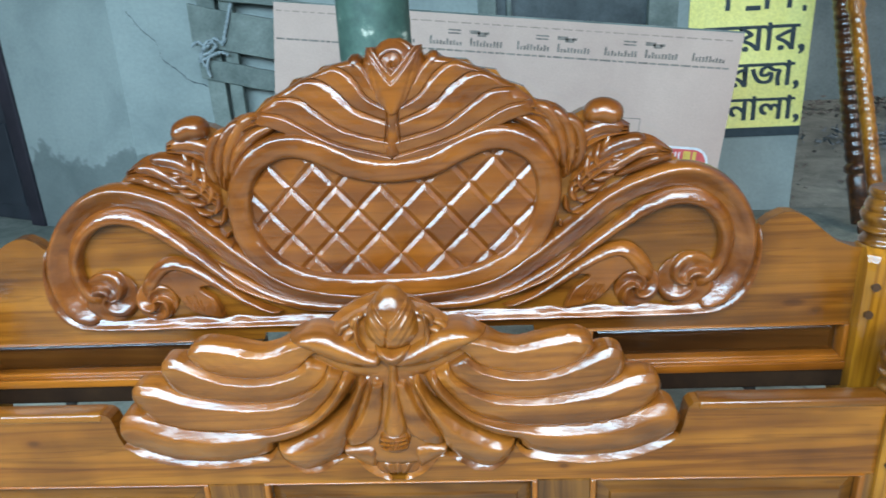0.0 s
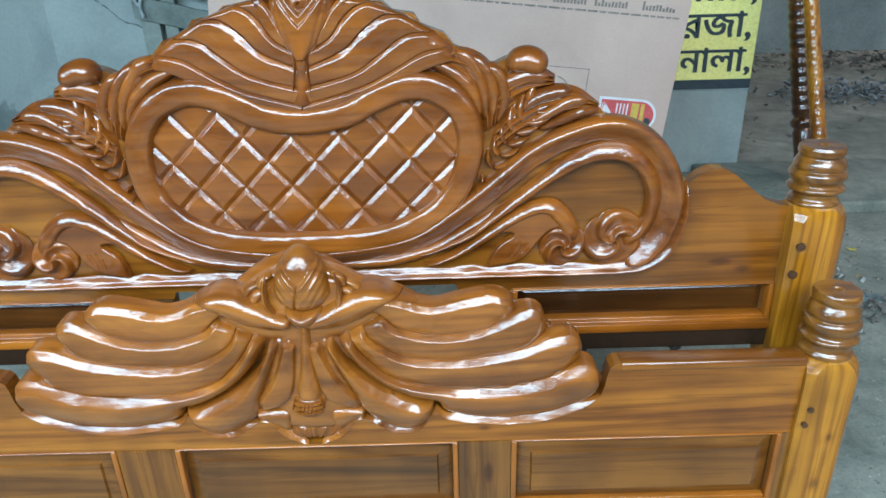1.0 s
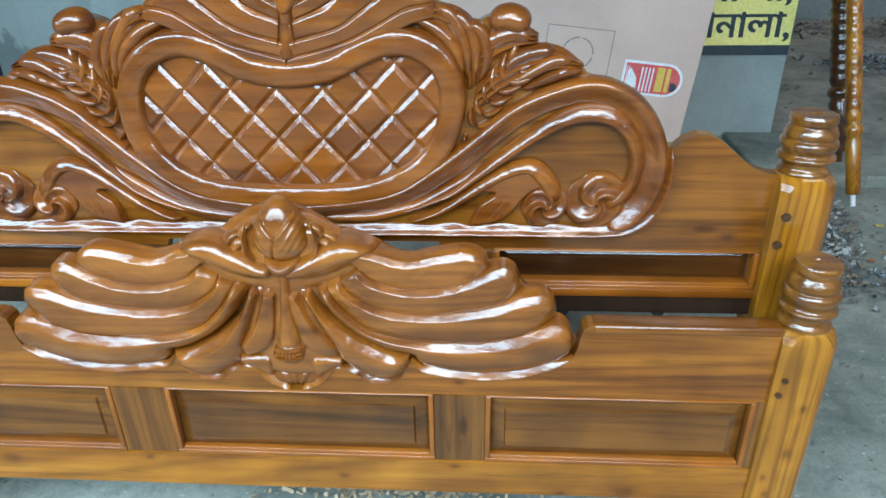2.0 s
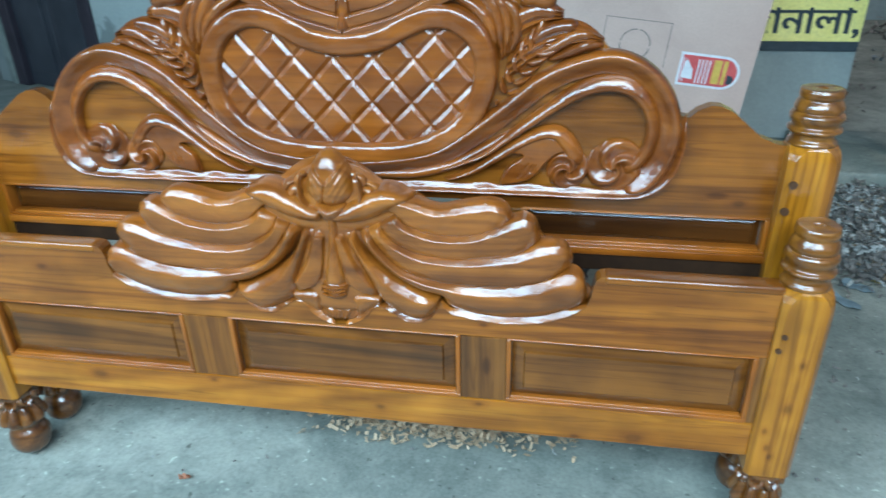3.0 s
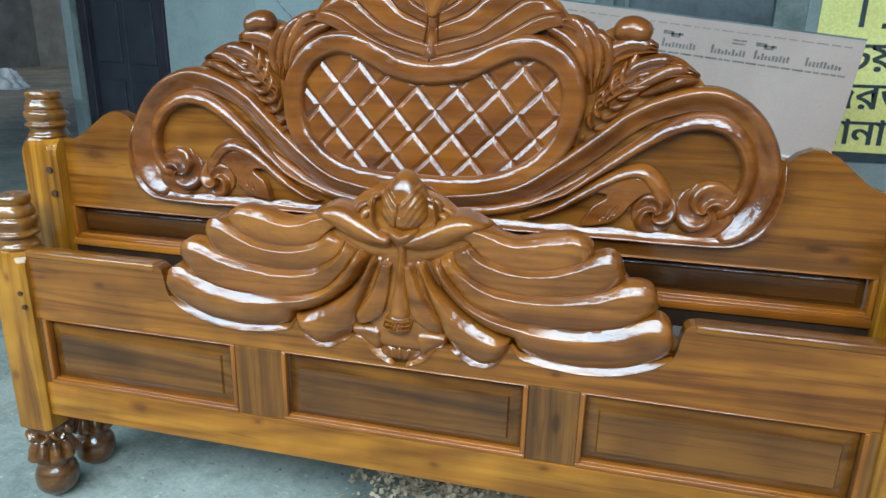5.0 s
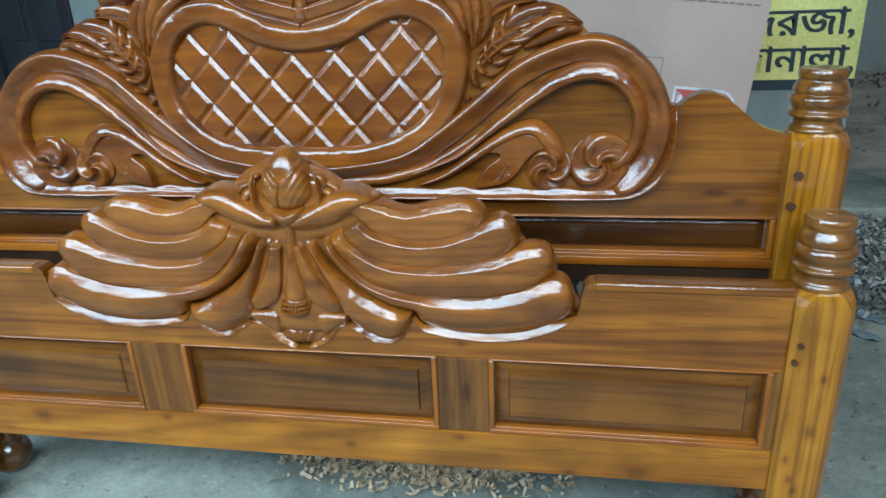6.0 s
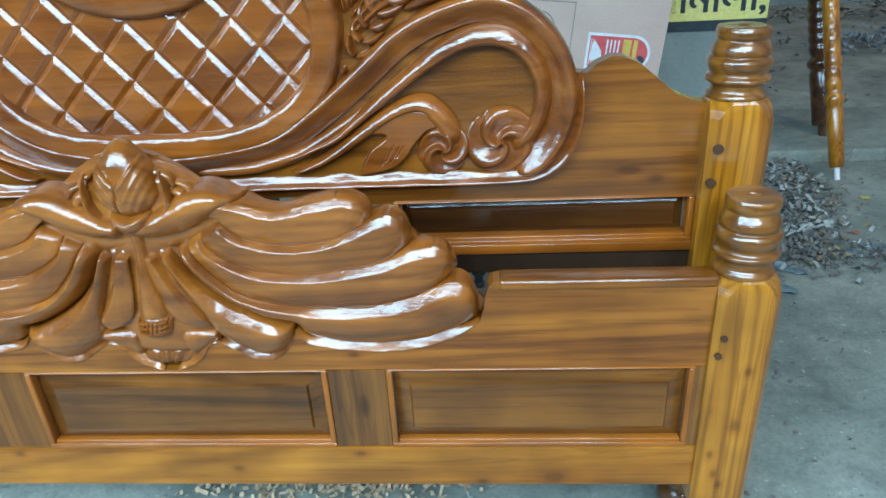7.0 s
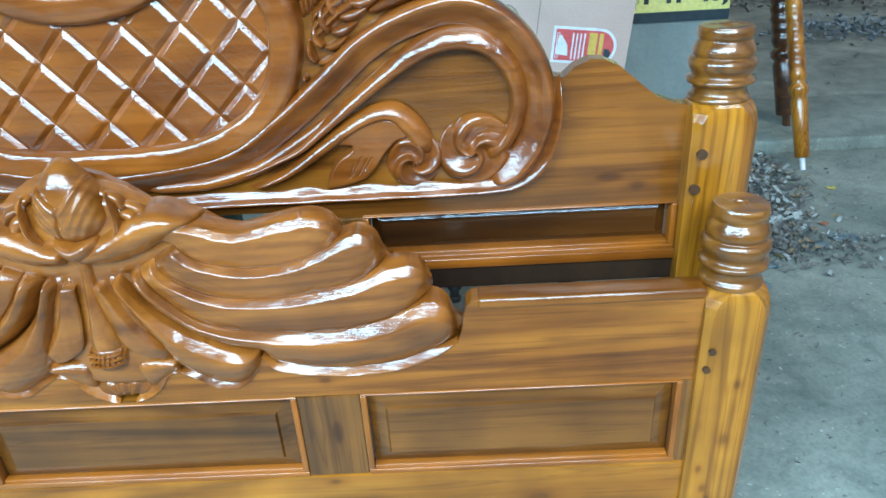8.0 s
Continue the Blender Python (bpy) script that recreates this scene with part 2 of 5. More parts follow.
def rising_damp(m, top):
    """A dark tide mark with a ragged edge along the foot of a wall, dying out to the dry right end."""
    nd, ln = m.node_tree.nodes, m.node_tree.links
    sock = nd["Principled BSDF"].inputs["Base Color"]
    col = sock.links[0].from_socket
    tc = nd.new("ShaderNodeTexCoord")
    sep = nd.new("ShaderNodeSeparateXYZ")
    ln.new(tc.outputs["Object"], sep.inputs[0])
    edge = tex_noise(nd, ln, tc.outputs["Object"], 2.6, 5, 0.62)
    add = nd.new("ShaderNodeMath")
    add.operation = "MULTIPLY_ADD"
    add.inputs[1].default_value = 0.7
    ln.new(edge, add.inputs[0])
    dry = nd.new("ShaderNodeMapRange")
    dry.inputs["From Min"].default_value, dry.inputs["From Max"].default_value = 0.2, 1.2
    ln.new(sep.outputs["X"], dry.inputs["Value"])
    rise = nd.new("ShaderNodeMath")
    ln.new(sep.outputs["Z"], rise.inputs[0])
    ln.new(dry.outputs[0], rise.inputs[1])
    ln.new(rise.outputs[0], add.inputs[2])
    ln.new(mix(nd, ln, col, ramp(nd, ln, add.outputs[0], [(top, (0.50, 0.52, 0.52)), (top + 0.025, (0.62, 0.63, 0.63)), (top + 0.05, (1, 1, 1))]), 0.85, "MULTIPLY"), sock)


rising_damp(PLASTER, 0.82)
GREY = rough_mat("grey_plaster", [(0.3, (0.14, 0.16, 0.165)), (0.7, (0.26, 0.29, 0.29))], 2.2, 0.9, 0.3, 0.004, 40)
YARD = rough_mat("blue_grey_render", [(0.3, (0.12, 0.175, 0.19)), (0.7, (0.22, 0.295, 0.31))], 1.6, 0.9, 0.3, 0.004, 30)
CARD = rough_mat("cardboard", [(0.3, (0.50, 0.345, 0.285)), (0.7, (0.60, 0.425, 0.350))], 3.0, 0.8, 0.1, 0.001, 120, speck=0.22)
INK = rough_mat("faded_ink", [(0.3, (0.16, 0.13, 0.11)), (0.7, (0.30, 0.25, 0.21))], 60, 0.8, 0.0)
PALE_INK = rough_mat("pale_ink", [(0.3, (0.34, 0.25, 0.20)), (0.7, (0.42, 0.31, 0.25))], 60, 0.8, 0.0)
YELLOW = rough_mat("yellow_sign_paint", [(0.3, (0.90, 0.80, 0.24)), (0.7, (0.95, 0.88, 0.32))], 5, 0.6, 0.1, 0.001, 70)
NAVY = rough_mat("dark_sign_paint", [(0.3, (0.020, 0.035, 0.045)), (0.7, (0.04, 0.06, 0.07))], 20, 0.6, 0.05, 0.001)
DARKDOOR = rough_mat("dark_door_paint", [(0.3, (0.014, 0.012, 0.018)), (0.7, (0.035, 0.028, 0.038))], 4, 0.5, 0.2, 0.002)
GREEN = rough_mat("green_paint", [(0.35, (0.028, 0.060, 0.046)), (0.58, (0.055, 0.105, 0.078)), (0.63, (0.10, 0.15, 0.115)), (0.67, (0.45, 0.46, 0.36))], 16, 0.6, 0.3, 0.002, 50)
OLDWOOD = rough_mat("weathered_grey_wood", [(0.3, (0.10, 0.125, 0.112)), (0.7, (0.25, 0.285, 0.255))], 5, 0.85, 0.3, 0.003, 60, True)
STEEL = rough_mat("dark_steel", [(0.3, (0.02, 0.02, 0.02)), (0.7, (0.06, 0.055, 0.05))], 30, 0.5, 0.1, 0.001, 90, metal=0.6)
SHAVING = rough_mat("wood_shaving", [(0.3, (0.38, 0.26, 0.15)), (0.7, (0.62, 0.48, 0.32))], 30, 0.8, 0.1, 0.001, 90, True)
ROOFM = rough_mat("unseen_roof", [(0.3, (0.12, 0.12, 0.12)), (0.7, (0.22, 0.22, 0.21))], 2, 0.6, 0.1, 0.002)


# ---- building helpers ----
def link_bm(name, bm, material, smooth=False):
    me = bpy.data.meshes.new(name)
    bm.normal_update()
    bm.to_mesh(me)
    bm.free()
    me.materials.append(material)
    if smooth:
        me.polygons.foreach_set("use_smooth", [True] * len(me.polygons))
        me.set_sharp_from_angle(angle=radians(52))
    return new(name, me)


def part(name, bm, material, parent, label="", smooth=False):
    ob = link_bm(name, bm, material, smooth)
    ob.parent = parent
    ob.matrix_parent_inverse = parent.matrix_world.inverted()
    if label:
        ob["label"] = label
    return ob


def base(name, x, y, z, label, category, group="", kind=""):
    e = new(name)
    e.matrix_world = Matrix.Translation((x, y, z))
    e.empty_display_size = 0.05
    bpy.context.view_layer.update()
    return tagged(e, label, category, group, kind)


def box(x0, x1, y0, y1, z0, z1, bevel=0.0, seg=2, bm=None):
    b = bmesh.new()
    bmesh.ops.create_cube(b, size=1)
    for v in b.verts:
        v.co = Vector(((x0 + x1) / 2 + v.co.x * (x1 - x0), (y0 + y1) / 2 + v.co.y * (y1 - y0), (z0 + z1) / 2 + v.co.z * (z1 - z0)))
    if bevel:
        bmesh.ops.bevel(b, geom=b.edges[:], offset=bevel, segments=seg, profile=0.5, affect="EDGES")
    if bm is None:
        return b
    me = bpy.data.meshes.new("tmp")
    b.to_mesh(me)
    b.free()
    bm.from_mesh(me)
    bpy.data.meshes.remove(me)
    return bm


def curve_through(pts, n):
    """n points at even steps along a smooth curve through the control points (any number of columns)."""
    p = np.array(pts, float)
    if len(p) == 2:
        return p[0] + np.linspace(0, 1, n)[:, None] * (p[1] - p[0])
    q = np.vstack([2 * p[0] - p[1], p, 2 * p[-1] - p[-2]])
    out = []
    for i in range(1, len(q) - 2):
        t = np.linspace(0, 1, 16, endpoint=False)[:, None]
        a, b, c, d = q[i - 1], q[i], q[i + 1], q[i + 2]
        out.append(0.5 * (2 * b + (c - a) * t + (2 * a - 5 * b + 4 * c - d) * t * t + (3 * b - a - 3 * c + d) * t ** 3))
    out = np.vstack(out + [p[-1:]])
    step = np.r_[0, np.cumsum(np.linalg.norm(np.diff(out[:, :2], axis=0), axis=1))]
    s = np.linspace(0, step[-1], n)
    return np.stack([np.interp(s, step, out[:, k]) for k in range(p.shape[1])], 1)


def sheet_bm(rows, flip=False, chisel=0.0011):
    """A mesh from a grid of points, rows x columns x 3, made a little uneven as by a chisel."""
    n, m, _ = rows.shape
    bm = bmesh.new()
    vs = [bm.verts.new((x, y + chisel * noise.noise(Vector((x * 38, y * 38, z * 38))) + chisel * 0.9 * noise.noise(Vector((x * 95, 3.0, z * 95))), z)) for x, y, z in rows.reshape(-1, 3)]
    for i in range(n - 1):
        for j in range(m - 1):
            q = [vs[i * m + j], vs[i * m + j + 1], vs[(i + 1) * m + j + 1], vs[(i + 1) * m + j]]
            bm.faces.new(q[::-1] if flip else q)
    bmesh.ops.remove_doubles(bm, verts=bm.verts, dist=0.0002)
    bmesh.ops.recalc_face_normals(bm, faces=bm.faces)
    avg = sum((f.normal.y * f.calc_area() for f in bm.faces), 0.0)
    if avg > 0:
        bmesh.ops.reverse_faces(bm, faces=bm.faces)
    return bm


def profile_round(u):
    return np.sqrt(np.clip(1 - u * u, 0, 1))


def profile_ridge(u):
    """A roll whose crest lies above the middle, with a long slope below it."""
    c = 0.2
    up = np.sqrt(np.clip(1 - ((u - c) / (1 - c)) ** 2, 0, 1))
    down = np.clip(1 - ((c - u) / (1 + c)) ** 1.7, 0, 1) ** 0.8
    return np.where(u > c, up, down)


def stroke_bm(pts, width, height, y0, prof=profile_round, n=40, m=11, ends=(0.12, 0.12), mirror=False, lean=0.0, sink=0.006):
    """A carved band along control points (x, z[, width factor]); it stands out from the plane y0 towards -y."""
    p = np.array(pts, float)
    if p.shape[1] == 2:
        p = np.c_[p, np.ones(len(p))]
    c = curve_through(p, n)
    tan = np.gradient(c[:, :2], axis=0)
    tan /= np.linalg.norm(tan, axis=1)[:, None] + 1e-9
    nor = np.stack([-tan[:, 1], tan[:, 0]], 1)
    t = np.linspace(0, 1, n)
    f = np.ones(n)
    if ends[0]:
        k = np.clip(1 - t / ends[0], 0, 1)
        f *= np.sqrt(np.clip(1 - k * k, 0, 1)) * 0.98 + 0.02
    if ends[1]:
        k = np.clip(1 - (1 - t) / ends[1], 0, 1)
        f *= np.sqrt(np.clip(1 - k * k, 0, 1)) * 0.98 + 0.02
    u = np.sin(np.linspace(-1, 1, m) * math.pi / 2)
    w = width * c[:, 2] * f / 2
    x = c[:, 0:1] + nor[:, 0:1] * w[:, None] * u
    z = c[:, 1:2] + nor[:, 1:2] * w[:, None] * u
    h = height * np.minimum(1, 0.35 + 0.65 * c[:, 2])[:, None] * f[:, None] * prof(u)[None, :]
    y = y0 + sink - h * (height + sink) / height
    x = x + lean * (z - 0.88)
    if mirror:
        x = -(x - lean * (z - 0.88)) + lean * (z - 0.88)
    return sheet_bm(np.stack([x, y, z], 2))


def relief_bm(x0, x1, z0, z1, height, y0, step=0.0016, lean=0.0, floor=0.0006, mirror=False):
    """A carved mound over the plane y0 from a height function of x and z; bare ground is left out."""
    xs, zs = np.arange(x0, x1, step), np.arange(z0, z1, step)
    gx, gz = np.meshgrid(xs, zs)
    h = height(gx, gz)
    bm = bmesh.new()
    vs = {}
    for i in range(len(zs) - 1):
        for j in range(len(xs) - 1):
            quad = ((i, j), (i, j + 1), (i + 1, j + 1), (i + 1, j))
            if max(h[q] for q in quad) < floor:
                continue
            for q in quad:
                if q not in vs:
                    x, z = gx[q], gz[q]
                    vs[q] = bm.verts.new(((-x if mirror else x) + lean * (z - 0.88), y0 - h[q] + 0.0008 * noise.noise(Vector((x * 60, 1.0, z * 60))), z))
            bm.faces.new([vs[q] for q in (quad[::-1] if mirror else quad)])
    bm.normal_update()
    return bm


def dome(x, z, cx, cz, a, b, p=2.0):
    return np.sqrt(np.clip(1 - np.abs((x - cx) / a) ** p - np.abs((z - cz) / b) ** p, 0, 1))


def lip(d, r):
    """Rises from 0 at an edge to 1 at the distance r inside it, as a quarter round."""
    return np.sqrt(np.clip(1 - np.clip(1 - d / r, 0, 1) ** 2, 0, 1)) * (d > 0)


def depth_inside(x, z, outline, n=120):
    """How far each point of a grid lies inside a closed smooth outline; negative outside."""
    loop = curve_through(list(outline) + [outline[0]], n)[:-1]
    best, odd = np.full(x.shape, 1e9), np.zeros(x.shape, bool)
    for (x0, z0), (x1, z1) in zip(loop, np.roll(loop, -1, axis=0)):
        dx, dz = x1 - x0, z1 - z0
        k = np.clip(((x - x0) * dx + (z - z0) * dz) / (dx * dx + dz * dz + 1e-12), 0, 1)
        best = np.minimum(best, np.hypot(x - x0 - k * dx, z - z0 - k * dz))
        odd ^= ((z0 > z) != (z1 > z)) & (x < dx * (z - z0) / (dz if abs(dz) > 1e-12 else 1e-12) + x0)
    return np.where(odd, best, -best)


def loft_bm(a, b, height, y0, prof, n=44, m=13, tip=0.12, root=0.0, mirror=False, lean=0.0, grow=0.0, sink=0.008):
    """A carved lobe between an upper and a lower guide curve."""
    ca, cb = curve_through(a, n), curve_through(b, n)
    s = np.linspace(0, 1, m)
    t = np.linspace(0, 1, n)
    f = np.ones(n)
    if tip:
        k = np.clip(1 - (1 - t) / tip, 0, 1)
        f *= np.sqrt(np.clip(1 - k * k, 0, 1))
    if root:
        k = np.clip(1 - t / root, 0, 1)
        f *= np.sqrt(np.clip(1 - k * k, 0, 1))
    x = ca[:, 0:1] + (cb - ca)[:, 0:1] * s
    z = ca[:, 1:2] + (cb - ca)[:, 1:2] * s
    h = height * (1 + grow * (1 - t))[:, None] * f[:, None] * prof(s)[None, :]
    y = y0 + sink - h * (height + sink) / height
    x = np.where(True, (-x if mirror else x) + lean * (z - 0.88), x)
    return sheet_bm(np.stack([x, y, z], 2))


def board_bm(outline, y0, y1, bevel=0.004):
    """A flat board of the given (x, z) outline between two depths, with eased edges."""
    bm = bmesh.new()
    vs = [bm.verts.new((x, y0, z)) for x, z in outline]
    f = bm.faces.new(vs)
    if f.normal.y > 0 or True:
        bm.normal_update()
        if f.normal.y > 0:
            f.normal_flip()
    ring = [v.co.copy() for v in f.verts]
    if bevel:
        bmesh.ops.inset_region(bm, faces=[f], thickness=bevel, depth=0.0)
        rim = [v for v in bm.verts if any((v.co - c).length < 1e-6 for c in ring)]
        for v in rim:
            v.co.y += bevel
    edge = [e for e in bm.edges if e.is_boundary]
    got = bmesh.ops.extrude_edge_only(bm, edges=edge)
    back = [g for g in got["geom"] if isinstance(g, bmesh.types.BMVert)]
    for v in back:
        v.co.y = y1
    bmesh.ops.contextual_create(bm, geom=[e for e in bm.edges if e.is_boundary])
    bmesh.ops.triangulate(bm, faces=[g for g in bm.faces if len(g.verts) > 4])
    bmesh.ops.recalc_face_normals(bm, faces=bm.faces)
    return bm


def lathe_bm(profile, cx, cy, n=28, axis=None):
    """A turned piece: (radius, z) pairs round an upright axis."""
    bm = bmesh.new()
    rings = []
    for r, z in profile:
        rings.append([bm.verts.new((cx + r * math.cos(2 * math.pi * k / n), cy + r * math.sin(2 * math.pi * k / n), z)) for k in range(n)])
    for a, b in zip(rings, rings[1:]):
        for k in range(n):
            bm.faces.new((a[k], a[(k + 1) % n], b[(k + 1) % n], b[k]))
    bm.faces.new(rings[0][::-1])
    bm.faces.new(rings[-1])
    bmesh.ops.recalc_face_normals(bm, faces=bm.faces)
    return bm


def smooth_profile(pts, n):
    return [tuple(r) for r in curve_through(pts, n)]


# ---- ground and building ----
g = bmesh.new()
bmesh.ops.create_grid(g, x_segments=60, y_segments=60, size=1)
for v in g.verts:
    for k in (0, 1):
        v.co[k] = math.copysign(abs(v.co[k]) ** 3, v.co[k]) * 400
    v.co.z = 0.004 * noise.noise(Vector((v.co.x * 1.3, v.co.y * 1.3, 0))) if abs(v.co.x) < 8 and abs(v.co.y) < 8 else 0
    v.co.z -= 0.004
ground = link_bm("ground", g, CONCRETE, True)
tagged(ground, "worn blue-grey concrete floor with dust and stains", "ground", kind="structure")


def wall(name, x0, x1, y0, y1, z0, z1, mat, label, cat="wall"):
    ob = link_bm(name, box(x0, x1, y0, y1, z0, z1), mat)
    return tagged(ob, label, cat, kind="structure")


# the back wall, in pieces round its window
wall("wall_back", -1.90, 0.20, 3.0, 3.25, 0, 3.0, PLASTER, "pale blue plastered wall with stains and a crack")
CORNER = pose(-1.90, 3.0, 0, 0, 0, -22.5)
for x0, x1, z0 in ((-1.0, -0.001, 0.0), (-2.5, -2.22, 0.0), (-2.22, -1.0, 2.13)):
    wall("wall_door", x0, x1, 0, 0.25, z0, 3.0, PLASTER, "pale blue plastered wall round the dark door").matrix_world = CORNER
wall("wall_back", 1.30, 2.03, 3.0, 3.25, 0, 3.0, PLASTER, "pale blue plastered wall beside the window")
wall("wall_back", 0.20, 1.30, 3.0, 3.25, 0, 1.08, PLASTER, "pale blue plastered wall under the window")
wall("wall_back", 0.20, 1.30, 3.0, 3.25, 2.1, 3.0, PLASTER, "pale blue plastered wall over the window")
wall("wall_far", -14.0, 6.0, 14.0, 14.2, 0, 3.0, GREY, "grey plain far wall of the workshop")
wall("wall_yard", 2.4, 9.0, 7.2, 7.4, 0, 3.0, YARD, "dull blue-grey wall across the yard")
wall("wall_left", -14.2, -14.0, -1.1, 14.2, 0, 3.0, GREY, "grey plain side wall of the workshop")
# Out-of-view wall, added to narrow the sky light from the right
wall("unseen_wall_right", 4.6, 4.8, -1.2, 0.8, 0, 3.0, GREY, "grey plain side wall of the workshop")
# Unseen roof, added; its edges set how much sky and sun get in
wall("ceiling", -6.4, 2.15, -1.15, 14.4, 3.0, 3.1, ROOFM, "dull grey unseen roof slab added to block sky and sun", "ceiling")
# Out-of-view wall behind the camera, added to cut off the low sky
wall("unseen_wall_front", -20, 20, -10.2, -10, 0, 2.3, GREY, "grey plain unseen wall added to cut off the low sky")

# ---- bed ends ----
LEAN = 0.08
SIDES = (False, True)


def mirror_x(pts):
    return [(-x, z) for x, z in pts]


def whole(right):
    """A symmetrical outline from its right half, given from the bottom to the top."""
    return right + mirror_x(right)[::-1]


def turned_finial(parent, cx, cy, z0, h, r):
    prof = [(0.80, 0.0), (0.95, 0.012), (0.985, 0.035), (0.95, 0.075), (0.88, 0.11), (0.85, 0.16), (0.86, 0.205), (0.94, 0.235), (1.04, 0.258), (1.075, 0.285), (1.05, 0.312), (0.97, 0.335),
            (0.93, 0.362), (0.96, 0.40), (1.02, 0.45), (1.055, 0.50), (1.05, 0.545), (0.99, 0.585), (0.915, 0.605), (0.93, 0.625), (0.965, 0.655), (0.95, 0.70), (0.90, 0.755), (0.835, 0.80), (0.80, 0.825),
            (0.815, 0.845), (0.855, 0.87), (0.865, 0.91), (0.85, 0.96), (0.81, 0.992), (0.76, 1.0), (0.30, 1.0), (0.20, 0.996), (0.17, 0.975), (0.10, 0.965)]
    bm = lathe_bm([(r * a, z0 + h * b) for a, b in smooth_profile(prof, 120)], cx, cy, 40)
    for v in bm.verts:
        v.co.z += 0.0011 * noise.noise(Vector((v.co.x * 30, v.co.y * 30, v.co.z * 12)))
        v.co += 0.0007 * noise.noise_vector(v.co * 70)
    part("finial", bm, TURNED, parent, "turned finial with stacked rings", True)


def square_post(parent, cx, cy, half, z0, z1):
    """A square post with chamfered corners that die into shoulders at its top."""
    bm = bmesh.new()
    levels = [(z0, 1.0, 0.010), (z1 - 0.040, 1.0, 0.010), (z1 - 0.026, 0.995, 0.0125), (z1 - 0.014, 0.975, 0.018), (z1 - 0.005, 0.94, 0.025), (z1, 0.89, 0.029)]
    rings = []
    for z, k, ch in levels:
        a = half * k
        pts = [(a - ch, -a), (a, -a + ch), (a, a - ch), (a - ch, a), (-a + ch, a), (-a, a - ch), (-a, -a + ch), (-a + ch, -a)]
        rings.append([bm.verts.new((cx + x, cy + y, z)) for x, y in pts])
    for a, b in zip(rings, rings[1:]):
        for k in range(8):
            bm.faces.new((a[k], a[(k + 1) % 8], b[(k + 1) % 8], b[k]))
    bm.faces.new(rings[0][::-1])
    bm.faces.new(rings[-1])
    bmesh.ops.recalc_face_normals(bm, faces=bm.faces)
    return part("post", bm, POST, parent)


def carved_foot(parent, cx, cy, top):
    """A carved foot: scalloped collar, pinched waist and a flattened ball."""
    prof = [(0.044, top), (0.047, top - 0.010), (0.040, top - 0.030), (0.034, top - 0.050), (0.036, top - 0.075), (0.040, top - 0.100), (0.036, top - 0.112),
            (0.038, top - 0.120), (0.047, top * 0.34), (0.051, top * 0.23), (0.046, top * 0.10), (0.030, 0.003), (0.018, -0.004)]
    foot = part("foot", lathe_bm(smooth_profile(prof, 54), cx, cy, 32), FOOTWOOD, parent, "turned ball foot", True)
    for k in range(9):
        a = 2 * math.pi * k / 9 + 0.2
        p = stroke_bm([(0, 0.0, 0.55), (0, -0.028, 0.9), (0, -0.060, 1.25)], 0.031, 0.016, 0.0, profile_round, 16, 9, (0.1, 0.25))
        m = Matrix.Translation((cx, cy, top - 0.046)) @ Matrix.Rotation(a, 4, "Z") @ Matrix.Translation((0, -0.032, 0)) @ Matrix.Rotation(radians(-17), 4, "X")
        bmesh.ops.transform(p, matrix=m, verts=p.verts)
        part("petal", p, FOOTWOOD, foot, "", True)
    for k in range(8):
        a = 2 * math.pi * (k + 0.5) / 8
        p = stroke_bm([(-0.011, -0.004, 0.7), (-0.013, -0.022, 1.0), (0.0, -0.036, 1.1), (0.012, -0.024, 0.9), (0.003, -0.014, 0.6)], 0.013, 0.012, 0.0, profile_round, 26, 7, (0.15, 0.3))
        m = Matrix.Translation((cx, cy, top - 0.002)) @ Matrix.Rotation(a, 4, "Z") @ Matrix.Translation((0, -0.041, 0))
        bmesh.ops.transform(p, matrix=m, verts=p.verts)
        part("volute", p, FOOTWOOD, foot, "", True)


def raised_panel(parent, x0, x1, z0, z1, y, bev=0.026, mat=PANEL):
    """A sunk panel with a raised field and sloped margins."""
    bm = bmesh.new()
    d = 0.012
    o = [(x0, z0), (x1, z0), (x1, z1), (x0, z1)]
    i = [(x0 + bev, z0 + bev), (x1 - bev, z0 + bev), (x1 - bev, z1 - bev), (x0 + bev, z1 - bev)]
    k = 0.003
    j = [(x0 + bev + k, z0 + bev + k), (x1 - bev - k, z0 + bev + k), (x1 - bev - k, z1 - bev - k), (x0 + bev + k, z1 - bev - k)]
    A = [bm.verts.new((x, y, z)) for x, z in o]
    B = [bm.verts.new((x, y - d * 0.60, z)) for x, z in i]
    C = [bm.verts.new((x, y - d, z)) for x, z in j]
    for P, Q in ((A, B), (B, C)):
        for n in range(4):
            bm.faces.new((P[n], P[(n + 1) % 4], Q[(n + 1) % 4], Q[n]))
    bm.faces.new(C)
    bmesh.ops.recalc_face_normals(bm, faces=bm.faces)
    if sum(f.normal.y for f in bm.faces) > 0:
        bmesh.ops.reverse_faces(bm, faces=bm.faces)
    D = [bm.verts.new((x, y + 0.012, z)) for x, z in o]
    for n in range(4):
        bm.faces.new((A[n], D[n], D[(n + 1) % 4], A[(n + 1) % 4]))
    bm.faces.new(D)
    bmesh.ops.recalc_face_normals(bm, faces=bm.faces)
    return part("panel", bm, mat, parent, "dark raised panel with sloped margins")


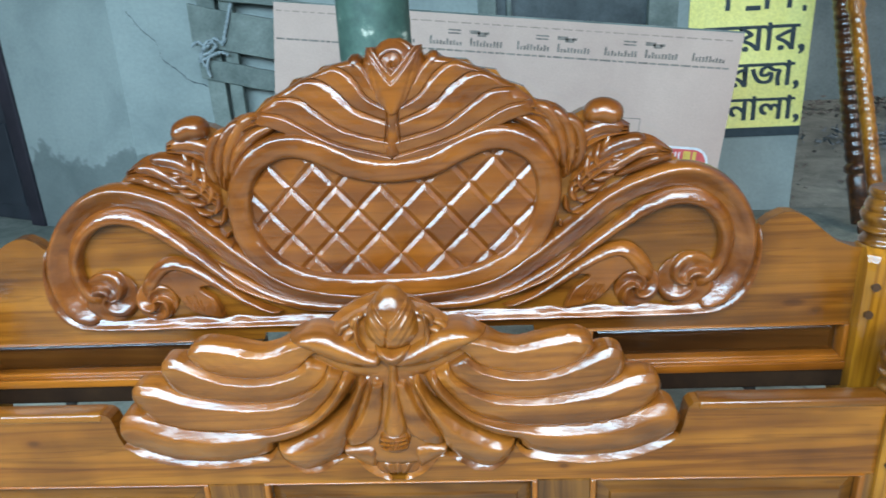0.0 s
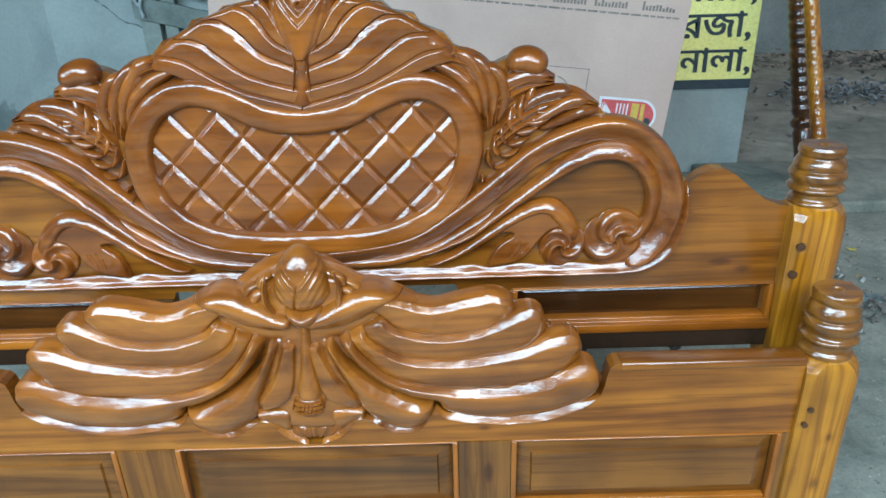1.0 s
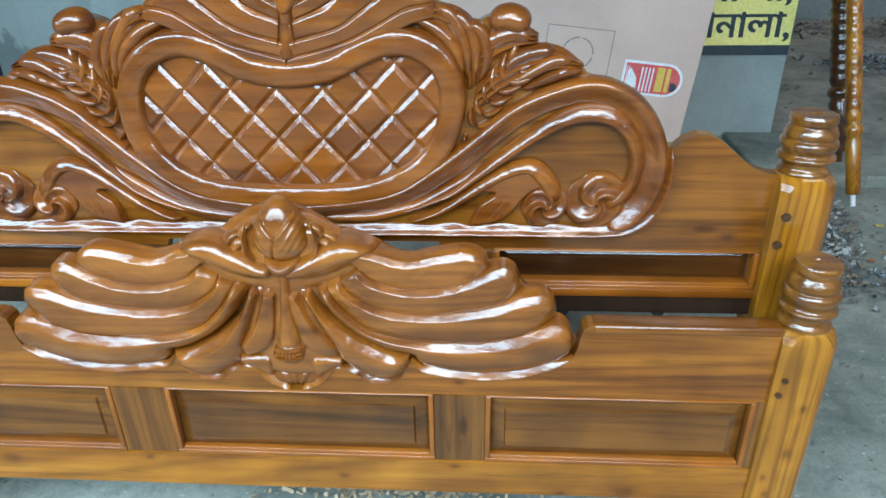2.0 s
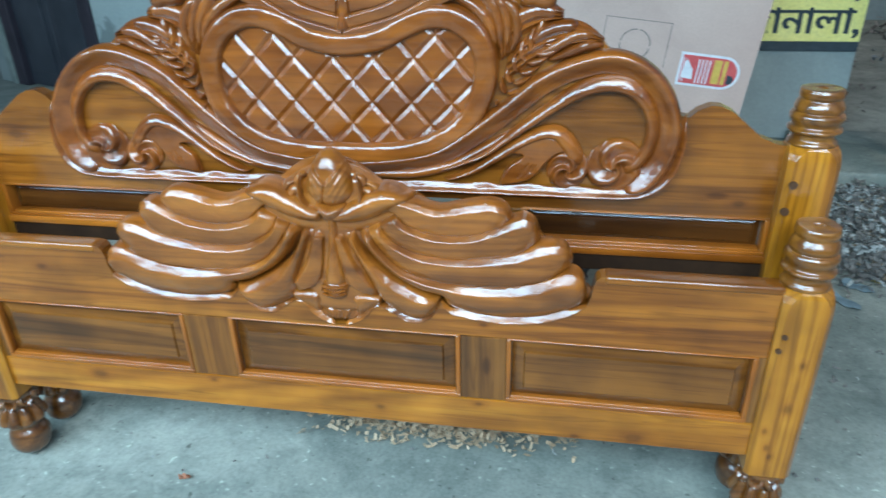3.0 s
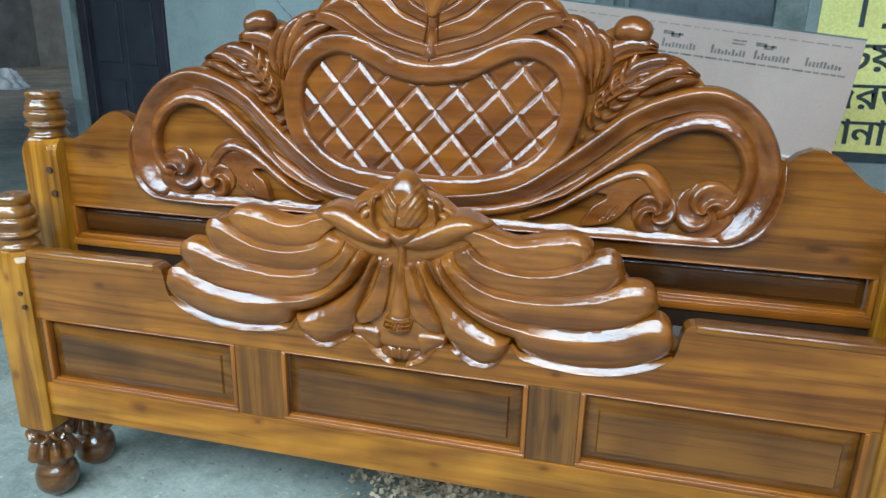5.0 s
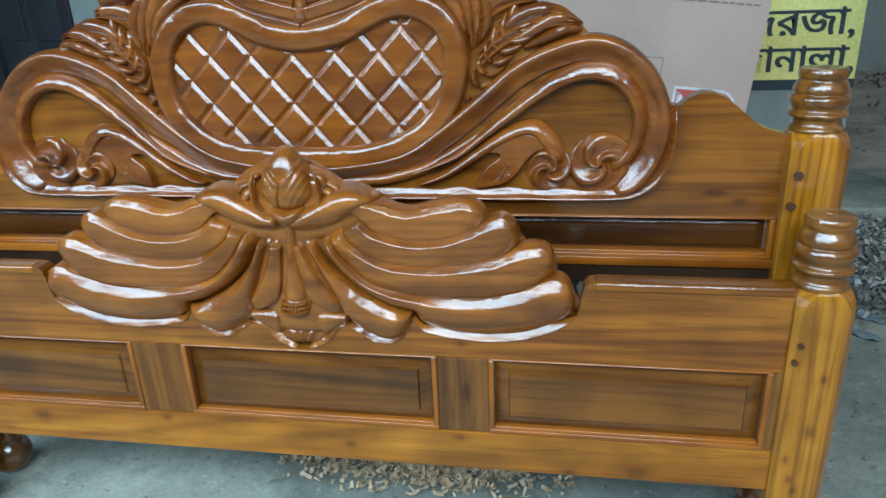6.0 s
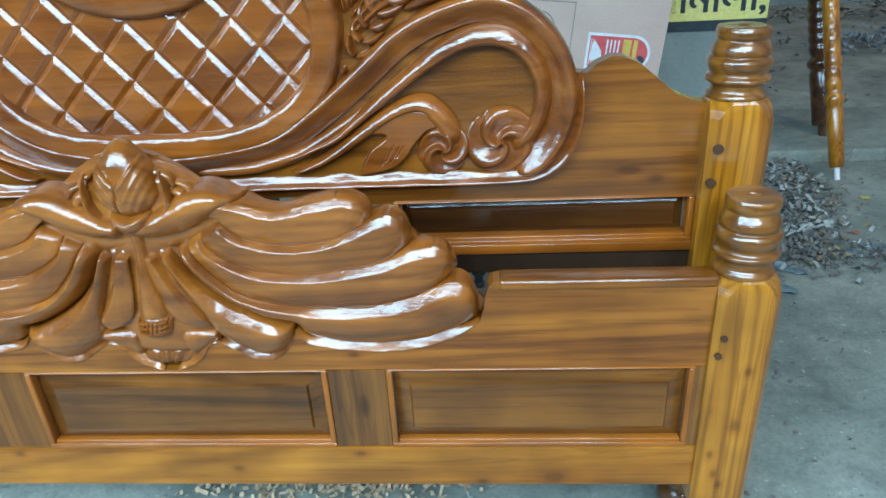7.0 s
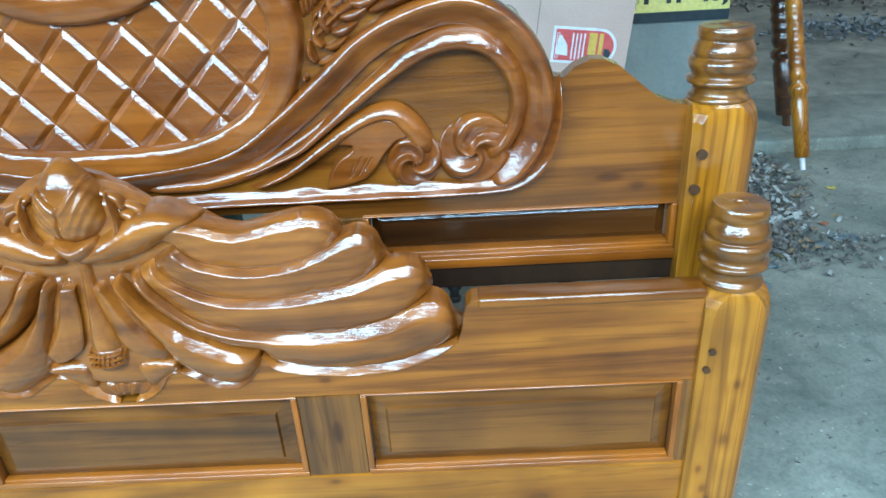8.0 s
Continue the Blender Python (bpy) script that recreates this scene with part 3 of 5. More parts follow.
def panel_beads(parent, x0, x1, z0, z1, y, w=0.010, deep=0.018):
    """Stepped moulding round a panel's opening."""
    def strip(a0, a1, b0, b1, m):
        part("bead", box(a0, a1, y - 0.0015, y + deep, b0, b1, 0.002, 2), m, parent, "orange-brown bead", True)
    strip(x0, x1, z0, z0 + w, BEAD)
    part("bead", box(x0 + w, x1 - w, y + 0.003, y + deep, z0 + w - 0.001, z0 + w + 0.005, 0.0015, 2), BEAD, parent, "orange-brown bead", True)
    strip(x0, x1, z1 - w * 0.35, z1, BEAD)
    strip(x0, x0 + w, z0 + w, z1 - w * 0.35, BEAD_Z)
    strip(x1 - w, x1, z0 + w, z1 - w * 0.35, BEAD_Z)


def dowels(parent, spots, y, r=0.0055):
    for x, z in spots:
        b = bmesh.new()
        bmesh.ops.create_cone(b, cap_ends=True, segments=14, radius1=r, radius2=r, depth=0.006)
        bmesh.ops.transform(b, matrix=pose(x, y, z, 90), verts=b.verts)
        part("dowel_plug", b, DOWEL, parent, "dark round dowel plug")


# footboard
FY = 0.0
footboard = base("footboard", 0, 0.03, 0, "varnished teak bed footboard carved with spread wings and a bud", "bed footboard")
PX, PH = 0.931, 0.047
for sx in (-1, 1):
    square_post(footboard, sx * PX, 0.030, PH, 0.205, 0.662)
    turned_finial(footboard, sx * (PX - 0.003), 0.030, 0.660, 0.124, 0.046)
    carved_foot(footboard, sx * PX, 0.030, 0.205)
dowels(footboard, [(0.898, 0.565), (0.893, 0.532), (-0.898, 0.565), (-0.893, 0.532)], FY - 0.018)
XE = PX - PH + 0.004
part("bottom_rail", box(-XE, XE, FY, 0.04, 0.243, 0.333, 0.004), GOLD, footboard, "knotty golden bottom rail")
for sx in (-1, 1):
    part("stile", box(sx * 0.314 - (0.050 if sx > 0 else 0.060), sx * 0.314 + 0.050, FY, 0.038, 0.3335, 0.4995, 0.003), STILE if sx > 0 else STILE_PALE, footboard, "dark upright stile" if sx > 0 else "golden-brown upright stile")
    part("side_stile", box(min(sx * 0.868, sx * XE), max(sx * 0.868, sx * XE), FY + 0.001, 0.038, 0.3335, 0.4995), STILE, footboard)
for x0, x1 in ((-0.868, -0.374), (-0.264, 0.264), (0.364, 0.868)):
    panel_beads(footboard, x0, x1, 0.333, 0.500, FY)
    raised_panel(footboard, x0 + 0.011, x1 - 0.011, 0.344, 0.492, FY + 0.017)
RIM = [(0.523, 0.592), (0.489, 0.568), (0.450, 0.551), (0.416, 0.543), (0.380, 0.538), (0.342, 0.538), (0.303, 0.542), (0.267, 0.548), (0.240, 0.557), (0.224, 0.580),
       (0.216, 0.559), (0.201, 0.538), (0.176, 0.523), (0.160, 0.524), (0.142, 0.529), (0.119, 0.545), (0.096, 0.559), (0.077, 0.553), (0.060, 0.530), (0.039, 0.514), (0.013, 0.504)]
TOP_RIGHT = [(XE, 0.500), (XE, 0.660), (0.556, 0.662), (0.545, 0.660), (0.537, 0.652), (0.533, 0.636), (0.530, 0.614)] + RIM
part("top_rail", board_bm(whole(TOP_RIGHT), FY, 0.038, 0.002), RAIL, footboard, "broad top rail cut round the sunk carving")
for x0, x1 in ((0.553, XE), (-XE, -0.553)):
    part("top_moulding", box(x0, x1, FY - 0.002, 0.041, 0.645, 0.6645, 0.0075, 4), RAIL, footboard, "rounded upper edge of the rail", True)
WY = 0.022
WING_RIGHT = [(0.535, 0.510), (0.534, 0.640), (0.530, 0.619), (0.516, 0.635), (0.505, 0.658), (0.485, 0.672), (0.483, 0.694),
              (0.469, 0.720), (0.436, 0.726), (0.419, 0.747), (0.407, 0.770), (0.382, 0.779), (0.362, 0.775), (0.352, 0.795), (0.326, 0.806), (0.281, 0.801),
              (0.232, 0.789), (0.201, 0.795), (0.174, 0.813), (0.120, 0.820), (0.103, 0.836), (0.080, 0.855), (0.049, 0.874), (0.019, 0.884)]
part("wing_board", board_bm(whole(WING_RIGHT), WY, 0.037, 0.004), CARVED, footboard, "carved board cut to the wings' outline")


def feather_profile(s):
    """A bevel that climbs to a crisp arris, then a broad nearly flat face down to the next feather."""
    return np.interp(s, [0, 0.010, 0.025, 0.09, 0.16, 0.22, 0.25, 0.28, 0.34, 0.45, 0.6, 0.8, 0.93, 1], [0.0, 0.70, 0.77, 0.845, 0.92, 0.985, 1.003, 1.0, 0.992, 0.975, 0.945, 0.90, 0.86, 0.80])


def lip_profile(s):
    """The same, falling away to the sunk ground at the lower edge."""
    return np.interp(s, [0, 0.010, 0.025, 0.09, 0.16, 0.22, 0.25, 0.28, 0.34, 0.45, 0.58, 0.72, 0.84, 0.93, 1], [0.0, 0.70, 0.77, 0.845, 0.92, 0.985, 1.003, 1.0, 0.985, 0.94, 0.86, 0.72, 0.54, 0.34, 0.12])


W1 = [(0.119, 0.815), (0.140, 0.815), (0.176, 0.810), (0.203, 0.800), (0.232, 0.796), (0.281, 0.808), (0.327, 0.814), (0.356, 0.802), (0.368, 0.777)]
W2 = [(0.138, 0.783), (0.170, 0.756), (0.230, 0.741), (0.294, 0.745), (0.343, 0.764), (0.384, 0.785), (0.410, 0.777), (0.423, 0.748)]
W3 = [(0.106, 0.768), (0.124, 0.732), (0.182, 0.700), (0.253, 0.692), (0.318, 0.698), (0.384, 0.712), (0.434, 0.733), (0.472, 0.728), (0.489, 0.693)]
W4 = [(0.079, 0.752), (0.110, 0.704), (0.157, 0.659), (0.228, 0.638), (0.301, 0.634), (0.368, 0.637), (0.427, 0.652), (0.480, 0.675), (0.508, 0.664), (0.522, 0.628)]
W6 = [(0.051, 0.740), (0.081, 0.684), (0.128, 0.639), (0.180, 0.608), (0.211, 0.594), (0.228, 0.596)]
W7 = [(0.029, 0.732), (0.054, 0.675), (0.072, 0.644), (0.096, 0.604)]
FEATHERS = [
    (W1, [(0.114, 0.794), (0.138, 0.783), (0.170, 0.754), (0.230, 0.739), (0.294, 0.743), (0.343, 0.761), (0.370, 0.774)], 0.018, feather_profile, 0.18),
    (W2, [(0.106, 0.768), (0.124, 0.730), (0.182, 0.698), (0.253, 0.690), (0.318, 0.696), (0.384, 0.710), (0.426, 0.734)], 0.021, feather_profile, 0.18),
    (W3, [(0.079, 0.752), (0.110, 0.702), (0.157, 0.657), (0.228, 0.636), (0.301, 0.632), (0.368, 0.635), (0.427, 0.649), (0.490, 0.681)], 0.024, feather_profile, 0.16),
    (W4, [(0.054, 0.740), (0.084, 0.684), (0.130, 0.637), (0.180, 0.604), (0.224, 0.590), (0.240, 0.564), (0.302, 0.545), (0.380, 0.542), (0.450, 0.554), (0.524, 0.594)], 0.027, lip_profile, 0.09),
    (W6, [(0.032, 0.732), (0.056, 0.672), (0.080, 0.606), (0.098, 0.562), (0.143, 0.530), (0.178, 0.522), (0.210, 0.546), (0.226, 0.582)], 0.026, lip_profile, 0.16),
    (W7, [(0.012, 0.729), (0.020, 0.661), (0.038, 0.612), (0.098, 0.582)], 0.022, feather_profile, 0.2),
]
for a, b, h, prof, tip in FEATHERS:
    for mir in SIDES:
        part("feather", loft_bm(a, b, h + 0.020, WY, prof, 60, 30, tip, 0.05, mir, 0.0, 0.15, 0.004), CARVED, footboard, "", True)
# chamfer that climbs from the sunk carving to the rail's face
for mir in SIDES:
    for run in (RIM[:10], RIM[9:17], RIM[16:]):
        c = curve_through(run, 40)
        t = np.gradient(c, axis=0)
        t /= np.linalg.norm(t, axis=1)[:, None]
        nor = np.stack([t[:, 1], -t[:, 0]], 1)
        w = 0.0145 * np.minimum(1, 0.25 + 4 * np.minimum(np.linspace(0, 1, 40), np.linspace(1, 0, 40)))
        rows = np.zeros((40, 6, 3))
        for j, k in enumerate(np.linspace(0, 1, 6)):
            rows[:, j, 0] = (c[:, 0] + nor[:, 0] * w * k) * (-1 if mir else 1)
            rows[:, j, 2] = c[:, 1] + nor[:, 1] * w * k
            rows[:, j, 1] = FY - 0.0015 + 0.0095 * k ** 1.15
        part("chamfer", sheet_bm(rows), CARVED, footboard, "", True)
RIB_A = [(0.006, 0.785), (0.035, 0.797), (0.070, 0.818), (0.100, 0.834), (0.135, 0.836), (0.176, 0.816)]
RIB_B = [(0.010, 0.757), (0.045, 0.753), (0.085, 0.761), (0.118, 0.778), (0.150, 0.797), (0.178, 0.810)]


def ribbon_profile(s):
    return np.interp(s, [0, 0.03, 0.1, 0.2, 0.3, 0.42, 0.56, 0.75, 0.9, 1], [0.0, 0.62, 0.78, 0.90, 0.97, 1.0, 0.97, 0.85, 0.70, 0.3])


for mir in SIDES:
    part("ribbon", loft_bm(RIB_A, RIB_B, 0.054, WY, ribbon_profile, 34, 17, 0.25, 0.05, mir), CARVED, footboard, "smooth folded ribbon", True)
part("under_ribbon", stroke_bm([(-0.165, 0.792, 0.6), (-0.10, 0.768, 1), (-0.05, 0.756, 1.1), (0.0, 0.752, 1.1), (0.05, 0.756, 1.1), (0.10, 0.768, 1), (0.165, 0.792, 0.6)], 0.066, 0.030, WY, profile_round, 50, 11, (0.1, 0.1)), CARVED, footboard, "", True)
part("center_ground", stroke_bm([(0.006, 0.80, 0.9), (0.006, 0.70, 1.0), (0.004, 0.60, 1.1), (0.002, 0.56, 1.0), (0.001, 0.530, 0.8)], 0.18, 0.031, WY, profile_round, 24, 15, (0.1, 0.1)), CARVED, footboard, "", True)
part("stem", stroke_bm([(0.010, 0.80, 0.9), (0.008, 0.74, 0.8), (0.006, 0.68, 1.1), (0.003, 0.63, 1.7), (0.002, 0.612, 1.8)], 0.034, 0.049, WY, profile_round, 30, 11, (0.05, 0.05)), CARVED, footboard, "", True)
for mir in SIDES:
    for pts, w, h in (([(0.036, 0.745, 0.6), (0.046, 0.69, 1), (0.062, 0.645, 1.1), (0.084, 0.604, 0.7)], 0.036, 0.037),
                      ([(0.020, 0.745, 0.6), (0.028, 0.69, 0.9), (0.040, 0.64, 1.2), (0.056, 0.600, 1.0)], 0.028, 0.040)):
        part("fold", stroke_bm(pts, w, h, WY, profile_round, 26, 11, (0.1, 0.2), mir), CARVED, footboard, "", True)
part("tassel", stroke_bm([(0.002, 0.622, 1.0), (0.001, 0.603, 1.15), (0, 0.576, 1.0)], 0.066, 0.046, WY, profile_round, 14, 13, (0.12, 0.2)), CARVED, footboard, "hatched tassel", True)
for k in range(-4, 5):
    part("hatch", stroke_bm([(k * 0.0068 + 0.004, 0.616), (k * 0.0072 - 0.003, 0.588)], 0.0040, 0.0040, WY - 0.0450 + 0.0009 * k * k, profile_round, 8, 5, (0.2, 0.2)), CARVED, footboard, "", True)
for k in range(3):
    part("hatch", stroke_bm([(-0.026, 0.593 + 0.009 * k, 1), (0.0, 0.591 + 0.009 * k, 1), (0.026, 0.594 + 0.009 * k, 1)], 0.0036, 0.0034, WY - 0.0450, profile_round, 14, 5, (0.2, 0.2)), CARVED, footboard, "", True)


def scallop(x, z):
    """A flat shell with shallow flutes under the tassel."""
    turn = np.arctan2(x, z - 0.500)
    return 0.026 * dome(x, z, 0.001, 0.532, 0.050, 0.021, 2.6) * (0.90 + 0.10 * np.cos(turn * 13))


part("shell", relief_bm(-0.056, 0.056, 0.508, 0.556, scallop, WY, 0.0014), CARVED, footboard, "shallow fluted shell", True)
for mir in SIDES:
    part("fan_wing", loft_bm([(0.028, 0.586), (0.06, 0.592), (0.100, 0.586)], [(0.040, 0.512), (0.068, 0.532), (0.100, 0.562)], 0.034, WY, lip_profile, 24, 15, 0.1, 0.2, mir), CARVED, footboard, "", True)


def bud(parent, cx, cz, y0):
    """A lily bud: a domed heart showing in the V of two folded petals, a small cup below, leaves falling away to both sides."""
    part("mound", stroke_bm([(cx, cz + 0.020, 0.35), (cx, cz + 0.006, 0.85), (cx, cz - 0.010, 1.45), (cx, cz - 0.045, 1.85), (cx, cz - 0.07, 1.9)], 0.125, 0.016, y0, profile_round, 30, 19, (0.06, 0.0)), CARVED, parent, "", True)

    def egg(x, z):
        u, v = x - cx, z - cz
        a = np.interp(v, [-0.055, -0.02, 0.02, 0.06], [0.045, 0.051, 0.042, 0.028])
        body = 0.042 * np.sqrt(np.clip(1 - np.abs(u / a) ** 2.3 - np.abs((v - 0.004) / 0.058) ** 2.3, 0, 1))
        below = (0.004 + 0.046 * (np.abs(u + 0.002) / 0.038) ** 1.15 - v) * 0.75
        lower = below - 0.020 + 0.10 * np.abs(u)
        vein = 0.0007 * np.cos((v - 1.5 * np.abs(u)) * 330) * np.clip(np.abs(u) / 0.02, 0, 1)
        h = body * 0.94 + 0.0065 * lip(below, 0.006) + 0.0018 * np.exp(-((below - 0.006) / 0.0028) ** 2) + 0.003 * lip(lower, 0.005) - vein * (below > 0.004)
        h = h - 0.0045 * np.exp(-((u + 0.003 - 0.22 * v) / 0.0020) ** 2) * (below > 0)
        return h * (body > 0.003)

    part("bud", relief_bm(cx - 0.058, cx + 0.058, cz - 0.060, cz + 0.066, egg, y0 + 0.004, 0.0012), CARVED, parent, "closed bud in the V of two folded petals", True)

    def cup(x, z):
        u, v = x - cx, z - (cz - 0.062)
        return 0.048 * dome(x, z, cx, cz - 0.050, 0.034, 0.036) * lip(0.012 + 0.35 * np.abs(u) - v, 0.010)

    part("cup", relief_bm(cx - 0.05, cx + 0.05, cz - 0.09, cz - 0.03, cup, y0), CARVED, parent, "scalloped cup under the bud", True)
    for mir in SIDES:
        s = -1 if mir else 1
        petals = (([(0.056, 0.018, 0.4), (0.062, -0.008, 0.9), (0.060, -0.034, 1.0), (0.046, -0.058, 0.7)], 0.010, 0.010, 0.022),
                  ([(0.062, -0.016, 0.6), (0.078, -0.024, 1.0), (0.090, -0.044, 0.8)], 0.022, 0.008, 0.012),
                  ([(0.048, 0.014, 0.6), (0.064, 0.006, 1.0), (0.072, -0.012, 0.7)], 0.016, 0.007, 0.013),
                  ([(0.070, -0.002, 0.6), (0.088, -0.012, 1.0), (0.098, -0.030, 0.7)], 0.016, 0.007, 0.009),
                  ([(0.094, -0.022, 0.6), (0.110, -0.030, 1.0), (0.122, -0.044, 0.7)], 0.014, 0.007, 0.004))
        part("leaf", loft_bm([(cx * s + a, cz + b) for a, b in ((0.022, 0.026), (0.048, 0.018), (0.076, 0.004), (0.104, -0.014), (0.136, -0.034), (0.170, -0.044))],
                             [(cx * s + a, cz + b) for a, b in ((0.030, 0.000), (0.044, -0.020), (0.066, -0.040), (0.094, -0.052), (0.130, -0.056), (0.170, -0.052))],
                             0.026, y0 + 0.014, lambda q: np.interp(q, [0, 0.04, 0.14, 0.24, 0.30, 0.36, 0.50, 0.60, 0.66, 0.74, 0.88, 1], [0, 0.55, 0.80, 0.86, 0.70, 0.84, 1.0, 0.98, 0.78, 0.90, 0.92, 0.5]), 34, 26, 0.25, 0.0, mir), CARVED, parent, "", True)
        for pts, w, h, yy in petals:
            part("leaf", stroke_bm([(cx + s * a, cz + b, c) for a, b, c in pts], w, h, y0 - yy, profile_ridge, 24, 11, (0.2, 0.25)), CARVED, parent, "", True)


bud(footboard, 0.012, 0.846, FY + 0.004)

# headboard
HY = 0.155
headboard = base("headboard", 0, 0.16, 0, "tall varnished teak bed headboard with carved scrolls and a quilted heart", "bed headboard")
for sx in (-1, 1):
    square_post(headboard, sx * 0.931, 0.168, PH + 0.001, 0.205, 0.896)
    turned_finial(headboard, sx * 0.929, 0.168, 0.894, 0.107, 0.046)
    carved_foot(headboard, sx * 0.931, 0.168, 0.205)
dowels(headboard, [(0.898, 0.824), (0.893, 0.768), (-0.898, 0.824), (-0.893, 0.768)], HY - 0.036, 0.008)
XH = 0.931 - PH + 0.003
HEAD_RIGHT = [(0.270, 0.7465), (0.274, 0.732), (XH, 0.732), (XH, 0.888), (0.866, 0.891), (0.835, 0.903), (0.800, 0.930), (0.772, 0.952), (0.748, 0.963), (0.728, 0.964), (0.706, 0.954), (0.692, 0.940), (0.668, 0.944), (0.640, 0.985), (0.606, 1.024),
              (0.566, 1.052), (0.520, 1.068), (0.492, 1.098), (0.452, 1.116), (0.420, 1.116), (0.410, 1.146), (0.396, 1.164), (0.366, 1.176), (0.338, 1.168), (0.314, 1.156),
              (0.296, 1.172), (0.252, 1.190), (0.232, 1.212), (0.194, 1.226), (0.180, 1.244), (0.144, 1.250), (0.128, 1.264), (0.088, 1.268), (0.072, 1.280), (0.046, 1.274), (0.025, 1.296)]
outline = [(x + LEAN * max(0, z - 0.88), z) for x, z in HEAD_RIGHT] + [(-x + LEAN * max(0, z - 0.88), z) for x, z in HEAD_RIGHT[::-1]]
part("carved_board", board_bm(outline, HY, 0.19, 0.005), BOARD, headboard, "broad board cut to the scrolls' outline")
part("lower_rail", box(-XH, XH, HY, 0.19, 0.594, 0.645, 0.003), RAILBLACK, headboard, "dark lower rail")
part("rail_lip", box(-XH, XH, HY - 0.006, HY - 0.0005, 0.634, 0.652, 0.002), BEAD, headboard, "orange-brown lip of the lower rail", True)
for sx in (-1, 1):
    part("stile", box(sx * 0.328 - 0.052, sx * 0.328 + 0.052, HY + 0.001, 0.188, 0.6455, 0.7315, 0.003), STILE, headboard, "dark upright stile")
    x0, x1 = (0.378, XH - 0.004) if sx > 0 else (-XH + 0.004, -0.378)
    panel_beads(headboard, x0, x1, 0.648, 0.734, HY, 0.010, 0.034)
    # panel colour darkened to carry the shade of the recess
    raised_panel(headboard, x0 + 0.011, x1 - 0.011, 0.658, 0.728, HY + 0.030, 0.0135, SHADEPANEL_POST)
for x in (-0.72, 0.52, 0.71):
    part("bolt", lathe_bm([(0.012, 0.595), (0.013, 0.586), (0.008, 0.584), (0.008, 0.570), (0.011, 0.568), (0.010, 0.560)], x, 0.170, 12), STEEL, headboard, "dark steel bolt hanging under the rail", True)


def head_stroke(name, pts, w, h, prof=profile_round, n=40, m=11, ends=(0.12, 0.12), y=HY, label="", both=True, mat=CARVED_RED):
    for mir in (SIDES if both else (False,)):
        part(name, stroke_bm(pts, w, h, y, prof, n, m, ends, mir, LEAN), mat, headboard, label, True)


# quilted field inside the heart-shaped frame
BEAN = [(0.0, 1.076), (0.069, 1.086), (0.108, 1.104), (0.152, 1.124), (0.190, 1.130), (0.228, 1.121), (0.263, 1.096), (0.284, 1.056), (0.288, 1.006), (0.275, 0.952), (0.243, 0.907), (0.193, 0.873), (0.132, 0.854), (0.055, 0.847), (0.0, 0.847)]
half_bean = curve_through(BEAN, 60)
bean_loop = np.vstack([half_bean, half_bean[::-1] * [-1, 1]])


def inside(x, z, poly):
    c = False
    for (x0, z0), (x1, z1) in zip(poly, np.roll(poly, -1, axis=0)):
        if (z0 > z) != (z1 > z) and x < (x1 - x0) * (z - z0) / (z1 - z0) + x0:
            c = not c
    return c


field = part("quilt_ground", board_bm([(x + LEAN * (z - 0.88), z) for x, z in bean_loop[::2]], HY - 0.004, HY + 0.01, 0), CARVED_RED, headboard, "ground of the quilted heart")
half_steps = [0.35, 0.60, 0.69, 0.73, 0.77, 0.84, 0.92, 0.97, 0.99, 1]
steps = np.array([-k for k in half_steps[::-1]] + [0] + half_steps)
DX, DZ = 0.0415, 0.0455
for i in range(-8, 9):
    for j in range(-4, 4):
        if (i + j) % 2:
            continue
        cx, cz = 0.017 + i * DX, 1.003 + j * DZ + DZ
        bm = bmesh.new()
        grid = {}
        for p, a in enumerate(steps):
            for q, b in enumerate(steps):
                x, z = cx + DX * (a - b) / 2, cz + DZ * (a + b) / 2
                e = min(1 - abs(a), 1 - abs(b)) * 0.92 + 0.08 * (1 - abs(a)) * (1 - abs(b))
                k = float(np.interp(e, [0, 0.01, 0.03, 0.08, 0.16, 0.25, 0.29, 0.40, 1], [0, 0.16, 0.24, 0.40, 0.67, 0.97, 1.02, 1.04, 1.08]))
                grid[p, q] = (bm.verts.new((x + LEAN * (z - 0.88), HY - 0.004 - 0.0055 * k + 0.001 + 0.0007 * noise.noise(Vector((x * 45, 5.0, z * 45))), z)), inside(x, z, bean_loop))
        n = len(steps)
        for p in range(n - 1):
            for q in range(n - 1):
                c = [grid[p, q], grid[p + 1, q], grid[p + 1, q + 1], grid[p, q + 1]]
                if all(k for _, k in c):
                    bm.faces.new([v for v, _ in c])
        bmesh.ops.delete(bm, geom=[v for v in bm.verts if not v.link_faces], context="VERTS")
        if len(bm.faces) < 6:
            bm.free()
            continue
        bmesh.ops.recalc_face_normals(bm, faces=bm.faces)
        if sum(f.normal.y for f in bm.faces) > 0:
            bmesh.ops.reverse_faces(bm, faces=bm.faces)
        part("diamond", bm, CARVED_RED, field, "", True)


def frame_profile(u):
    """A smooth roll with its crest towards the outer edge and a long fall to a crease beside the quilt."""
    return np.interp(u, [-1, -0.97, -0.92, -0.84, -0.72, -0.5, -0.2, 0.1, 0.35, 0.55, 0.72, 0.85, 0.95, 1], [0.0, 0.36, 0.58, 0.76, 0.88, 0.955, 0.985, 1.0, 0.995, 0.96, 0.87, 0.68, 0.38, 0.0])


